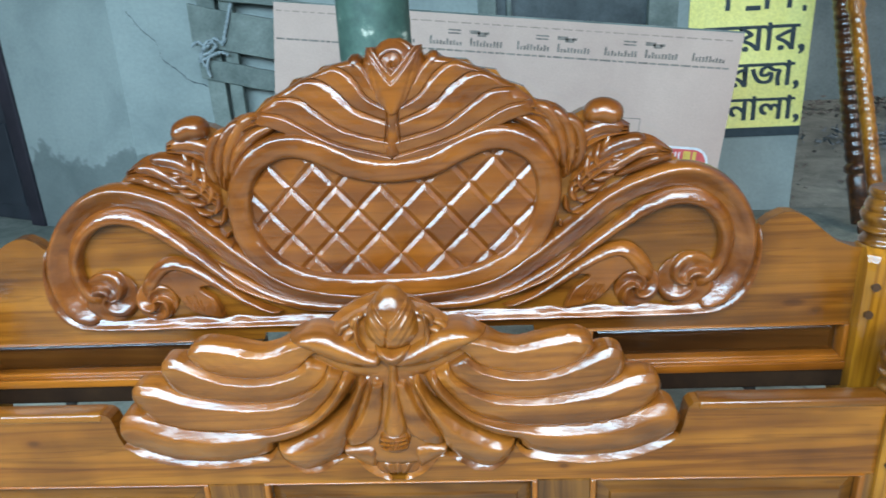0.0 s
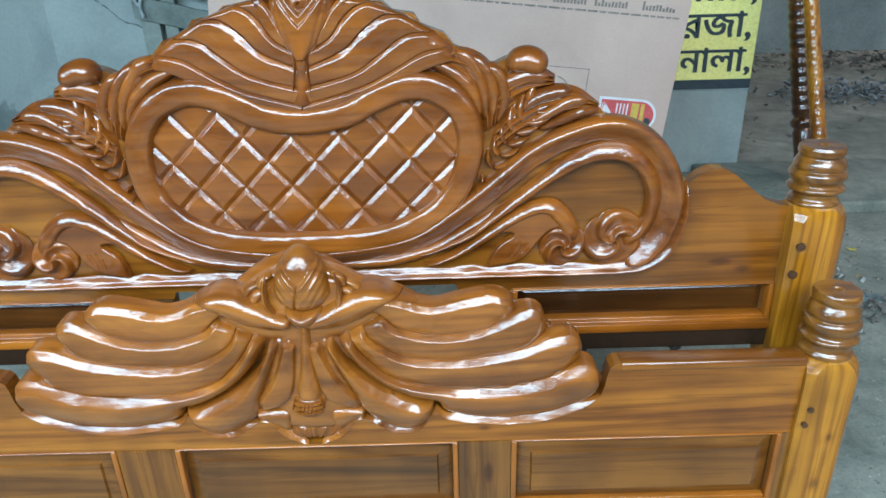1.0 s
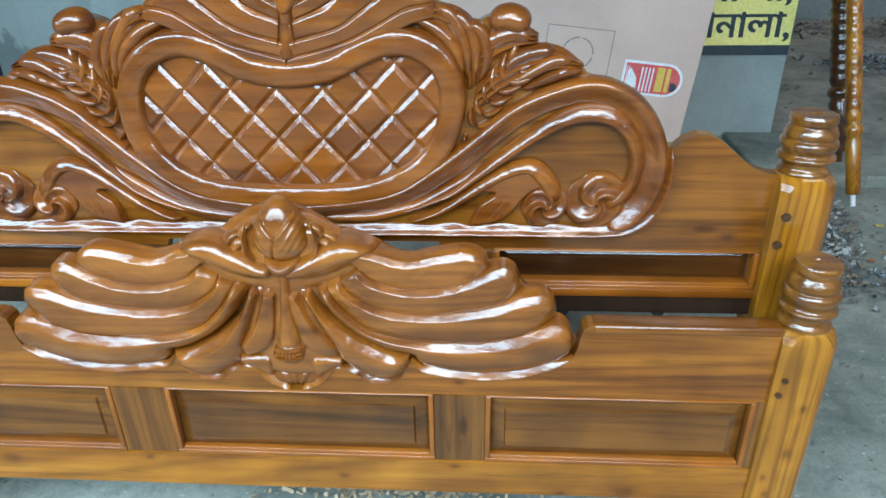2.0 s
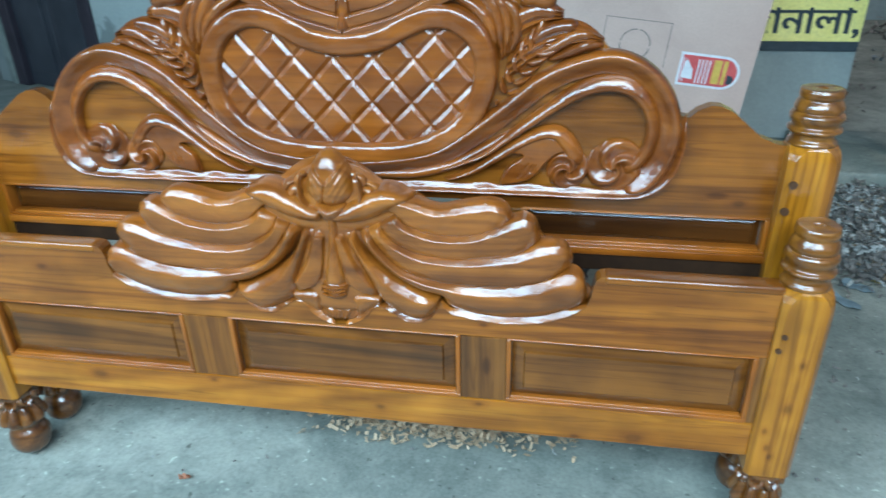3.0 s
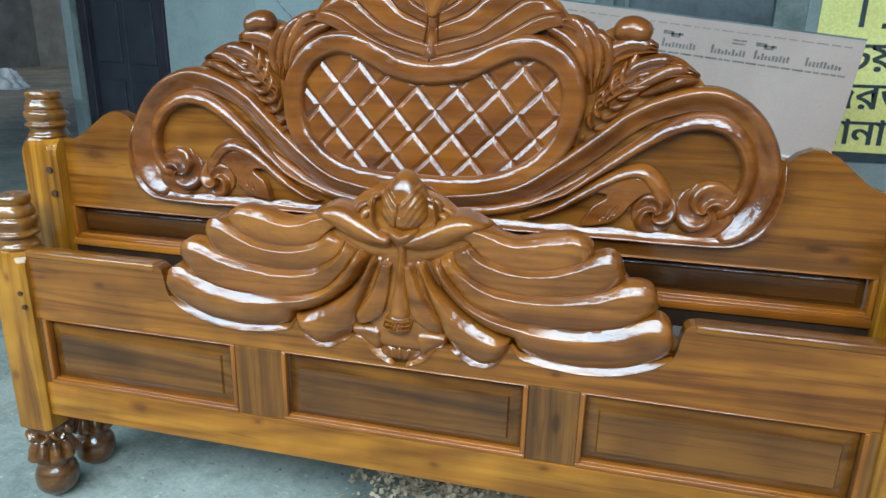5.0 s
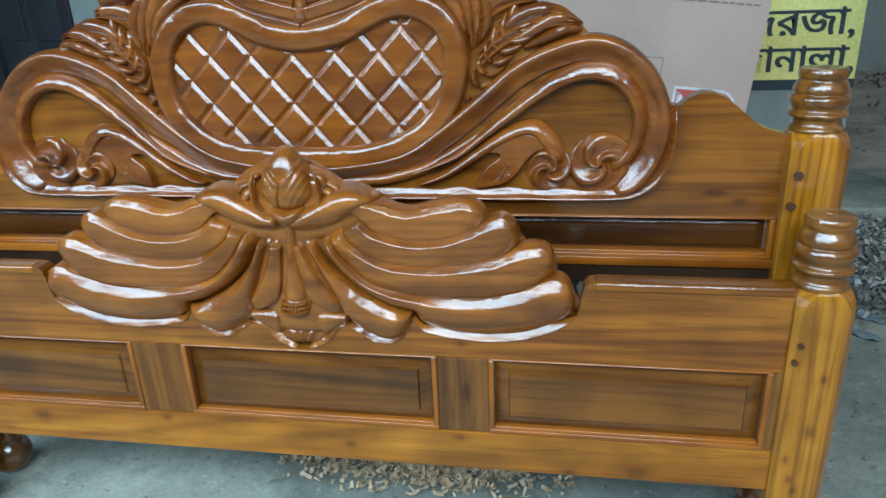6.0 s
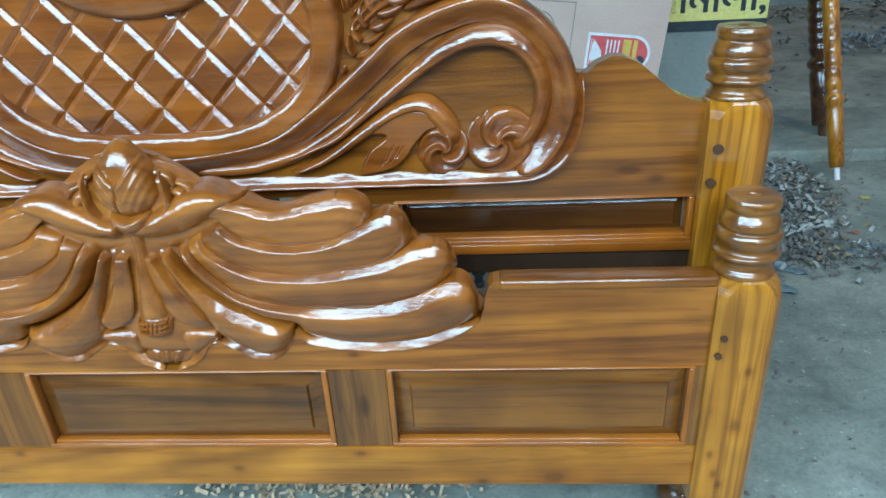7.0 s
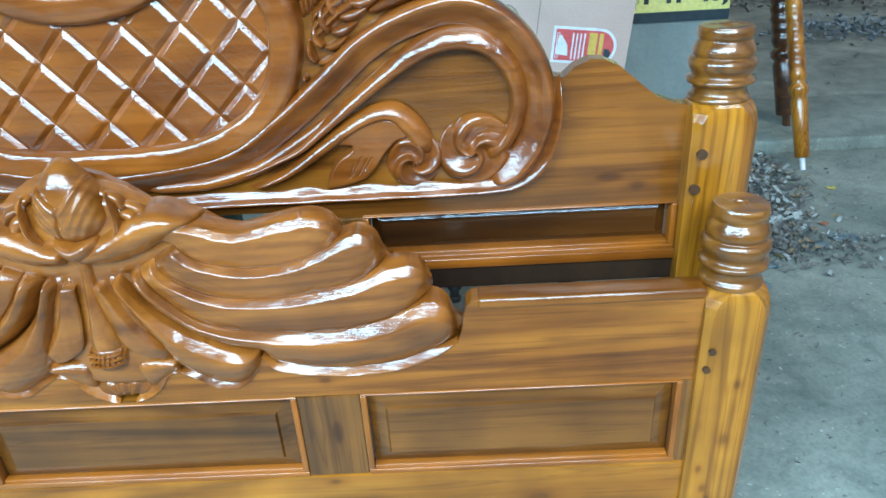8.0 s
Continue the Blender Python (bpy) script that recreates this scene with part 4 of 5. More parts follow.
head_stroke("heart_frame", [(-x, z) for x, z in BEAN[:0:-1]] + BEAN, 0.051, 0.025, frame_profile, 200, 39, (0, 0), HY, "rolled frame round the quilted heart", False)
SCROLL = [(-0.002, 0.812), (0.117, 0.825), (0.204, 0.846), (0.275, 0.893), (0.343, 0.950), (0.399, 1.000), (0.454, 1.030), (0.521, 1.047), (0.573, 1.034), (0.617, 1.000), (0.648, 0.952), (0.660, 0.900), (0.652, 0.850), (0.626, 0.806), (0.59, 0.784)]


def scroll_profile(u):
    """A roll with its crest near the outer edge and a long fall towards the inner crease."""
    return np.interp(u, [-1, -0.96, -0.8, -0.5, -0.2, 0.1, 0.32, 0.47, 0.58, 0.68, 0.78, 0.88, 0.96, 1], [0.12, 0.26, 0.36, 0.50, 0.66, 0.84, 0.955, 1.0, 0.985, 0.93, 0.83, 0.64, 0.36, 0.0])


head_stroke("outer_scroll", SCROLL, 0.047, 0.025, scroll_profile, 110, 39, (0, 0.06), HY, "long rolled scroll")
EDGE_A = [(0.190, 0.812), (0.288, 0.856), (0.324, 0.886), (0.369, 0.926), (0.411, 0.962), (0.452, 0.995), (0.492, 1.017), (0.532, 1.025), (0.573, 1.017), (0.608, 0.992), (0.632, 0.956), (0.641, 0.914), (0.636, 0.871), (0.616, 0.833), (0.586, 0.818)]
EDGE_B = [(0.192, 0.808), (0.294, 0.844), (0.332, 0.870), (0.378, 0.905), (0.420, 0.936), (0.460, 0.963), (0.498, 0.983), (0.532, 0.989), (0.564, 0.983), (0.590, 0.964), (0.607, 0.938), (0.614, 0.908), (0.610, 0.876), (0.598, 0.853), (0.582, 0.840)]


def slope_profile(s):
    """A long slope rising from a crease to a rounded lower edge."""
    return np.interp(s, [0, 0.05, 0.12, 0.22, 0.34, 0.48, 0.62, 0.76, 0.88, 0.95, 1], [0.10, 0.36, 0.54, 0.72, 0.87, 0.97, 1.0, 0.97, 0.82, 0.55, 0.0])


for mir in SIDES:
    part("inner_scroll", loft_bm(EDGE_A, EDGE_B, 0.019, HY, slope_profile, 100, 17, 0.05, 0.08, mir, LEAN, 0.0, 0.002), CARVED_RED, headboard, "broad inner scroll that curls into a whorl", True)
head_stroke("under_roll", [(0.05, 0.800, 0.7), (0.15, 0.806, 1), (0.23, 0.826, 1), (0.30, 0.866, 0.8), (0.36, 0.912, 0.4)], 0.026, 0.015, profile_round, 50, 9, (0.1, 0.2))
STEM_A = [(0.215, 0.797), (0.269, 0.822), (0.325, 0.862), (0.369, 0.895), (0.411, 0.916), (0.448, 0.918), (0.482, 0.892), (0.502, 0.856), (0.498, 0.832)]
STEM_B = [(0.225, 0.792), (0.280, 0.810), (0.338, 0.844), (0.377, 0.872), (0.411, 0.889), (0.436, 0.890), (0.456, 0.868), (0.468, 0.848), (0.474, 0.836)]
for mir in SIDES:
    part("leaf_stem", loft_bm(STEM_A, STEM_B, 0.018, HY, slope_profile, 60, 15, 0.12, 0.06, mir, LEAN, 0.0, 0.002), CARVED_RED, headboard, "", True)
# ledge under the carving
LEDGE_A = [(0.0, 0.788), (0.10, 0.786), (0.18, 0.789), (0.26, 0.787), (0.31, 0.791), (0.345, 0.786), (0.40, 0.791), (0.45, 0.787), (0.50, 0.790), (0.545, 0.786), (0.59, 0.788), (0.628, 0.798), (0.654, 0.822), (0.669, 0.856), (0.675, 0.895), (0.676, 0.935)]
LEDGE_B = [(0.0, 0.765), (0.10, 0.765), (0.18, 0.766), (0.26, 0.767), (0.31, 0.766), (0.36, 0.767), (0.41, 0.766), (0.46, 0.767), (0.51, 0.766), (0.56, 0.767), (0.605, 0.769), (0.646, 0.777), (0.676, 0.802), (0.691, 0.840), (0.694, 0.890), (0.686, 0.945)]
for mir in SIDES:
    part("ledge", loft_bm(LEDGE_A, LEDGE_B, 0.030, HY, lambda s: np.interp(s, [0, 0.05, 0.5, 0.86, 0.95, 1], [0.26, 0.30, 0.42, 0.62, 0.60, 0]), 110, 13, 0.10, 0, mir, LEAN), CARVED_RED, headboard, "sloped ledge under the carving", True)
# leaf and whorls
LEAF = [(0.336, 0.786), (0.341, 0.806), (0.354, 0.832), (0.378, 0.853), (0.352, 0.858), (0.372, 0.878), (0.402, 0.894), (0.440, 0.894), (0.466, 0.868), (0.446, 0.858), (0.428, 0.838), (0.414, 0.816), (0.396, 0.800), (0.366, 0.791)]


def leaf_plate(x, z):
    """The flat tongue of a leaf under the stem, with a few scratched veins."""
    h = 0.0125 * lip(depth_inside(x, z, LEAF), 0.005)
    for x0, z0, x1, z1 in ((0.380, 0.812, 0.392, 0.838), (0.388, 0.810, 0.402, 0.836), (0.374, 0.806, 0.380, 0.826), (0.398, 0.818, 0.408, 0.836)):
        k = np.clip(((x - x0) * (x1 - x0) + (z - z0) * (z1 - z0)) / ((x1 - x0) ** 2 + (z1 - z0) ** 2), 0, 1)
        h = h - 0.0018 * (h > 0.010) * np.exp(-(np.hypot(x - x0 - k * (x1 - x0), z - z0 - k * (z1 - z0)) / 0.0012) ** 2)
    return h


for mir in SIDES:
    part("leaf", relief_bm(0.325, 0.475, 0.780, 0.905, leaf_plate, HY + 0.001, 0.0014, LEAN, mirror=mir), CARVED_RED, headboard, "flat leaf with scratched veins", True)


def whorl(cx, cz, r, lobes, flip, start, sweep=2.7):
    """A pinwheel of crescents that sweep into one eye, each with a hollow behind its crest."""
    s = -1 if flip else 1

    def height(x, z):
        d = np.hypot(x - cx, z - cz) / r
        turn = (np.arctan2(z - cz, x - cx) - start - s * sweep * d ** 0.8) / (2 * math.pi) * lobes * s
        crest = np.interp(turn % 1.0, [0, 0.05, 0.12, 0.20, 0.34, 0.55, 0.80, 0.93, 1], [0.10, 0.50, 0.90, 1.0, 0.90, 0.50, 0.16, 0.08, 0.10])
        rim = np.sqrt(np.clip(1 - d ** 5, 0, 1))
        eye = np.exp(-(d / 0.16) ** 2)
        return 0.021 * rim * np.maximum(crest * (1 - 0.25 * d), eye * 0.85)

    for mir in SIDES:
        part("whorl", relief_bm(cx - r - 0.002, cx + r + 0.002, cz - r - 0.002, cz + r + 0.002, height, HY + 0.001, 0.0012, LEAN, mirror=mir), CARVED_RED, headboard, "pinwheel of carved crescents", True)


whorl(0.566, 0.838, 0.056, 3, True, 0.5)
whorl(0.474, 0.826, 0.043, 3, False, 1.2)

# crest feathers
CREST = [
    ([(0.001, 1.194, 0.6), (0.034, 1.214, 0.9), (0.054, 1.250, 1.0), (0.073, 1.278, 0.9)], 0.030, 0.026),
    ([(0.002, 1.182, 0.6), (0.051, 1.208, 1), (0.079, 1.241, 1.05), (0.108, 1.258, 1), (0.139, 1.258, 0.8)], 0.036, 0.030),
    ([(0.002, 1.150, 0.7), (0.076, 1.176, 1), (0.114, 1.207, 1.1), (0.152, 1.234, 1.1), (0.192, 1.232, 0.9)], 0.040, 0.032),
    ([(0.002, 1.118, 0.7), (0.087, 1.137, 1), (0.136, 1.164, 1.1), (0.183, 1.196, 1.1), (0.236, 1.204, 0.8)], 0.040, 0.030),
    ([(0.002, 1.094, 0.6), (0.107, 1.127, 0.8), (0.165, 1.152, 1), (0.209, 1.175, 1.0), (0.252, 1.184, 0.8)], 0.034, 0.026),
]
lines = [curve_through([(0.000, 1.206), (0.022, 1.236), (0.038, 1.262), (0.052, 1.276)], 24)] + [curve_through([p[:2] for p in pts], 24) for pts, w, h in CREST]
lines.append(curve_through([(0.002, 1.076), (0.110, 1.100), (0.175, 1.130), (0.222, 1.150), (0.262, 1.160)], 24))
for above, mid, below in zip(lines, lines[1:], lines[2:]):
    for mir in SIDES:
        part("crest_feather", loft_bm((above * 0.46 + mid * 0.54).tolist(), (mid * 0.46 + below * 0.54).tolist(), 0.019, HY, feather_profile, 44, 22, 0.13, 0, mir, LEAN, 0.1, 0.002), CARVED_RED, headboard, "", True)
head_stroke("crest_stem", [(0.0, 1.222, 1.5), (0.0, 1.190, 1.15), (0.0, 1.150, 0.85), (0.0, 1.112, 0.95), (0.0, 1.096, 1.1)], 0.042, 0.0255, profile_round, 30, 13, (0.1, 0.1), HY, "", False)
for dx in (-1, 1):
    head_stroke("crest_fold", [(dx * 0.020, 1.214, 0.6), (dx * 0.010, 1.180, 1.0), (dx * 0.013, 1.140, 0.9), (dx * 0.018, 1.100, 0.5)], 0.009, 0.0265, profile_round, 24, 7, (0.2, 0.2), HY, "", False)
RX, RZ = 0.0, 1.262


def rose(x, z):
    """The heart of a rosebud: one petal wound about a low eye."""
    u, v = x - RX, z - RZ - 0.004
    r = np.hypot(u / 0.040, v / 0.040)
    turn = np.arctan2(v, u) / (2 * math.pi)
    wind = (r * 2.1 - turn + 0.3) % 1.0
    return 0.023 * np.sqrt(np.clip(1 - r ** 2.6, 0, 1)) * (0.70 + 0.30 * np.interp(wind, [0, 0.10, 0.30, 0.9, 1], [0.0, 0.85, 1.0, 0.35, 0.0]))


def rose_cup(x, z):
    """The bud's outer petals, narrowing to the stem, open in a V above, with an inner pair behind the rim."""
    u, v = np.abs(x - RX), z - 1.180
    half = np.interp(v, [0, 0.02, 0.05, 0.085, 0.115], [0.012, 0.030, 0.048, 0.054, 0.048])
    body = np.sqrt(np.clip(1 - (u / half) ** 2.4, 0, 1)) * (v > 0) * (v < 0.116)
    outer = 0.054 + 0.058 * (u / 0.046) ** 1.15 + 0.004 * (x > RX) - v
    inner = outer + 0.016
    return body * np.maximum(0.033 * lip(outer, 0.007), 0.028 * lip(inner, 0.006) * (inner > 0)) * (1 - 0.05 * np.exp(-((u - 0.012 - 0.3 * v) / 0.003) ** 2))


part("rosebud", relief_bm(-0.05, 0.05, 1.21, 1.31, rose, HY + 0.002, 0.0015, LEAN), CARVED_RED, headboard, "rosebud wound in a spiral at the crest", True)
part("rose_cup", relief_bm(-0.06, 0.06, 1.178, 1.295, rose_cup, HY + 0.002, 0.0015, LEAN), CARVED_RED, headboard, "outer petals of the rosebud", True)
head_stroke("curl_tip", [(0.062, 1.232, 0.7), (0.066, 1.258, 0.9), (0.071, 1.274, 1.2), (0.075, 1.282, 1.1)], 0.026, 0.020, profile_round, 24, 11, (0.2, 0.35))
# shoulder leaves, knob and spray
SHOULDER = [
    ([(0.206, 1.166, 0.5), (0.245, 1.152, 0.9), (0.283, 1.118, 1), (0.303, 1.070, 0.6)], 0.026, 0.028),
    ([(0.250, 1.186, 0.8), (0.279, 1.162, 1.1), (0.302, 1.118, 1), (0.312, 1.062, 0.5)], 0.026, 0.026),
    ([(0.277, 1.178, 0.8), (0.304, 1.150, 1.1), (0.320, 1.112, 1), (0.322, 1.062, 0.5)], 0.024, 0.028),
    ([(0.304, 1.162, 0.9), (0.330, 1.136, 1.1), (0.339, 1.101, 1), (0.330, 1.058, 0.5)], 0.024, 0.026),
    ([(0.336, 1.110, 0.5), (0.352, 1.128, 1), (0.386, 1.136, 1.1), (0.416, 1.128, 0.8)], 0.034, 0.022),
    ([(0.372, 1.076, 0.6), (0.393, 1.098, 1), (0.421, 1.108, 1.1), (0.456, 1.112, 0.9)], 0.026, 0.028),
    ([(0.388, 1.056, 0.6), (0.420, 1.075, 1), (0.456, 1.094, 1.1), (0.490, 1.092, 0.8)], 0.024, 0.026),
    ([(0.405, 1.046, 0.5), (0.451, 1.065, 1), (0.479, 1.076, 1), (0.508, 1.076, 0.7)], 0.022, 0.024),
]
def veined(s):
    return np.clip(1 - np.abs(2 * s - 1) ** 3, 0, 1) * (0.78 + 0.22 * np.cos(s * 8 * math.pi))


for a, b in (([(0.325, 1.050), (0.360, 1.096), (0.410, 1.122), (0.462, 1.118), (0.506, 1.090)], [(0.325, 1.000), (0.372, 1.035), (0.416, 1.056), (0.462, 1.074), (0.508, 1.084)]),
             ([(0.205, 1.172), (0.256, 1.190), (0.306, 1.170), (0.336, 1.118), (0.334, 1.056)], [(0.205, 1.164), (0.244, 1.150), (0.278, 1.122), (0.300, 1.084), (0.312, 1.040)]),
             ([(0.318, 1.118), (0.345, 1.150), (0.385, 1.160), (0.424, 1.140)], [(0.325, 1.070), (0.360, 1.095), (0.395, 1.112), (0.426, 1.122)])):
    for mir in SIDES:
        part("ground_leaf", loft_bm(a, b, 0.013, HY, veined, 44, 26, 0.12, 0.08, mir, LEAN), CARVED_RED, headboard, "", True)
ear = curve_through([(0.396, 1.082), (0.368, 1.048), (0.344, 1.006), (0.324, 0.962)], 7)
for k, ((x, z), (x1, z1)) in enumerate(zip(ear, ear[1:])):
    dx, dz = (x1 - x) / math.hypot(x1 - x, z1 - z), (z1 - z) / math.hypot(x1 - x, z1 - z)
    size = 0.033 - 0.0022 * k
    for sd in (-1, 1):
        px, pz = -dz * sd, dx * sd
        tip = (x + size * (1.10 * px - 1.05 * dx), z + size * (1.10 * pz - 1.05 * dz))
        head_stroke("ear_scale", [(x + 0.15 * size * dx, z + 0.15 * size * dz, 0.55), (x + size * (0.62 * px - 0.25 * dx), z + size * (0.62 * pz - 0.25 * dz), 1.15), (*tip, 0.35)],
                    size * 0.60, 0.0125 + 0.0012 * (k % 2), profile_ridge, 20, 13, (0.1, 0.1))
for pts, w, h in SHOULDER:
    head_stroke("spray_leaf", pts, w * 1.1, h * 0.66, profile_ridge, 28, 9, (0.15, 0.2))
head_stroke("knob", [(0.338, 1.158, 0.8), (0.372, 1.166, 1.0), (0.408, 1.150, 0.9)], 0.046, 0.026, profile_round, 30, 13, (0.3, 0.3), HY, "smooth rounded knob")
for x, z, r in ((0.314, 0.962, 0.008), (0.307, 0.940, 0.010), (0.292, 0.925, 0.008)):
    head_stroke("berry", [(x - r * 0.5, z), (x + r * 0.5, z)], r * 1.6, r * 1.8, profile_round, 14, 9, (0.5, 0.5), HY - 0.006)
# ---- behind the bed ----
card = base("cardboard_sheet", 1.2, 2.15, 0, "large grey-brown cardboard sheet printed with faded marks, propped upright", "cardboard")
TILT = Matrix.Translation((-0.708, 2.15, 1.385)) @ Matrix.Rotation(radians(6.5), 4, "Y") @ Matrix.Scale(1.141, 4)


def on_card(name, u0, u1, v0, v1, mat, lift, parent, label="", thick=0.0015):
    """A flat piece on the sheet: u to the right from its top left corner, v down."""
    bm = box(u0, u1, -lift, -lift + thick, -v1, -v0)
    bmesh.ops.transform(bm, matrix=TILT, verts=bm.verts)
    return part(name, bm, mat, parent, label)


sheet = on_card("sheet", 0, 1.824, 0, 1.012, CARD, 0.006, card, "", 0.012)
on_card("top_fold", 0.0, 1.824, 0.0, 0.006, OLDWOOD, 0.0075, card, "worn top edge", 0.003)
rng = random.Random(4)
for v0, tall, gap in ((0.034, 0.005, 0.012), (0.138, 0.007, 0.006)):
    u = 0.01
    while u < 1.78:
        w = rng.uniform(0.015, 0.045)
        on_card("small_print", u, u + w, v0, v0 + tall, PALE_INK if v0 < 0.1 else INK, 0.0072, sheet)
        u += w + gap
for k in range(-1, 5):
    u = 0.615 + 0.342 * k
    for start, count in ((u, 5), (u + 0.158, 5)):
        for n in range(count * 2):
            a = start + 0.013 * n
            if 0 < a < 1.78:
                tall = 0.032 if n == 0 else rng.choice((0.013, 0.016, 0.019, 0.023))
                on_card("print_bar", a, a + 0.0085, 0.122 - tall, 0.122, INK, 0.0072, sheet)
    if 0 < u + 0.20 < 1.7 and u > 0:
        for du, dv, w, h in ((0.07, 0.062, 0.05, 0.006), (0.07, 0.074, 0.05, 0.006), (0.155, 0.062, 0.04, 0.014), (0.185, 0.068, 0.035, 0.016), (0.212, 0.066, 0.018, 0.010)):
            on_card("print_mark", u + du, u + du + w, dv, dv + h, INK, 0.0072, sheet)
# a stamped outline and the round-ended sticker
for u0, u1, v0, v1 in ((1.22, 1.48, 0.357, 0.360), (1.22, 1.223, 0.36, 0.53), (1.477, 1.48, 0.36, 0.53)):
    on_card("stamp_line", u0, u1, v0, v1, INK, 0.0072, sheet)
ring = bmesh.new()
for k in range(40):
    a0, a1 = 2 * math.pi * k / 40, 2 * math.pi * (k + 1) / 40
    if k % 10 == 9:
        continue
    q = [(0.062 * math.cos(a0), 0.062 * math.sin(a0)), (0.062 * math.cos(a1), 0.062 * math.sin(a1)), (0.057 * math.cos(a1), 0.057 * math.sin(a1)), (0.057 * math.cos(a0), 0.057 * math.sin(a0))]
    ring.faces.new([ring.verts.new((1.35 + x, -0.0074, -0.455 + z)) for x, z in q])
bmesh.ops.transform(ring, matrix=TILT, verts=ring.verts)
part("stamp_ring", ring, INK, sheet)
RED = rough_mat("red_print", [(0.3, (0.56, 0.07, 0.075)), (0.7, (0.66, 0.11, 0.10))], 20, 0.5, 0.0)
WHITE = rough_mat("white_paper", [(0.3, (0.66, 0.65, 0.66)), (0.7, (0.76, 0.75, 0.75))], 20, 0.5, 0.0)
GOLD_PRINT = rough_mat("gold_print", [(0.3, (0.58, 0.36, 0.06)), (0.7, (0.70, 0.48, 0.10))], 20, 0.5, 0.0)
sticker = base("sticker", 1.13, 2.14, 0.60, "red, gold and white round-ended paper sticker on the cardboard", "sticker")


def sticker_shape(name, u0, u1, v0, v1, mat, lift, parent, rounded, label=""):
    u0, u1, v0, v1 = u0 + 0.028, u1 + 0.028, v0 + 0.030, v1 + 0.030
    r = (v1 - v0) / 2
    pts = [(u0, v0), (u0, v1)]
    if rounded:
        pts += [(u1 - r + r * math.sin(a), (v0 + v1) / 2 + r * math.cos(a)) for a in np.linspace(0, math.pi, 14)]
    else:
        pts += [(u1, v1), (u1, v0)]
    bm = board_bm([(u, -v) for u, v in pts], -lift, -lift + 0.0012, 0)
    bmesh.ops.transform(bm, matrix=TILT, verts=bm.verts)
    return part(name, bm, mat, parent, label)


paper = sticker_shape("paper", 1.512, 1.752, 0.428, 0.560, WHITE, 0.0078, sticker, True)
sticker_shape("red_field", 1.522, 1.741, 0.438, 0.550, RED, 0.0086, sticker, True)
tri = board_bm([(1.556 + a, -0.527 + b) for a, b in ((0.0, -0.032), (0.046, -0.036), (0.040, 0.004), (0.014, 0.040), (0.004, 0.030))], -0.0094, -0.0082, 0)
bmesh.ops.transform(tri, matrix=TILT, verts=tri.verts)
part("white_patch", tri, WHITE, sticker)
for k in range(2):
    sticker_shape("white_line", 1.526 + 0.008 * k, 1.529 + 0.008 * k, 0.450, 0.545, WHITE, 0.0092, sticker, False)
for k in range(4):
    sticker_shape("white_bar", 1.584 + 0.014 * k, 1.590 + 0.014 * k, 0.450, 0.545, WHITE, 0.0094, sticker, False)
for a, w in ((1.646, 0.030), (1.684, 0.015)):
    sticker_shape("gold_bar", a, a + w, 0.446, 0.540, GOLD_PRINT, 0.0094, sticker, False)
sticker_shape("dark_mark", 1.706, 1.732, 0.500, 0.536, NAVY, 0.0094, sticker, True)

green_post = link_bm("green_post", lathe_bm(smooth_profile([(0.086, -0.002), (0.088, 0.6), (0.086, 1.3), (0.088, 2.2), (0.087, 3.0)], 12), -0.062, 0.62, 24), GREEN, True)
tagged(green_post, "round roof post in chipped green paint", "post")

sign = base("painted_sign", 1.7, 2.99, 0.5, "yellow wall sign with dark painted lettering and border", "sign")
part("sign_face", box(1.36, 2.03, 2.990, 2.999, 0.557, 1.5), YELLOW, sign)
part("sign_border", box(1.36, 2.03, 2.988, 2.9985, 0.505, 0.5565), NAVY, sign, "dark bottom border")


def lettering(runs, x, z, size, parent, smooth=12):
    """Painted words, set run by run in the built-in font and turned into thin meshes, a little bolder than the font."""
    for body in runs:
        cu = bpy.data.curves.new("lettering", "FONT")
        cu.body, cu.size, cu.extrude, cu.resolution_u = body, size, 0.0015, smooth
        tmp = bpy.data.objects.new("lettering", cu)
        scene.collection.objects.link(tmp)
        bpy.context.view_layer.update()
        me = bpy.data.meshes.new_from_object(tmp.evaluated_get(bpy.context.evaluated_depsgraph_get()))
        bpy.data.objects.remove(tmp)
        me.materials.clear()
        me.materials.append(NAVY)
        for k in range(3):
            stroke = me.copy()
            stroke.transform(pose(x + 0.004 * k, 2.988 - 0.0006 * k, z + 0.0015 * (k % 2), 90))
            ob = new("lettering", stroke)
            ob.parent, ob.matrix_parent_inverse = parent, parent.matrix_world.inverted()
        x += max(v.co.x for v in me.vertices) - 0.004
        bpy.data.meshes.remove(me)


lettering(["\u09c7\u099a", "\u09df\u09be\u09b0,"], 1.440, 0.985, 0.215, sign)
lettering(["\u09a6\u09b0\u099c", "\u09be,"], 1.475, 0.790, 0.200, sign, 3)
lettering(["\u099c", "\u09be\u09a8\u09be\u09b2\u09be,"], 1.38, 0.600, 0.195, sign)

for x0, x1, z0, z1 in ((1.48, 1.98, 1.345, 1.370), (1.55, 1.575, 1.205, 1.345), (1.66, 1.74, 1.200, 1.225), (1.76, 1.785, 1.205, 1.345), (1.88, 1.905, 1.205, 1.345), (1.965, 1.985, 1.185, 1.215)):
    part("lettering", box(x0, x1, 2.987, 2.989, z0, z1), NAVY, sign)

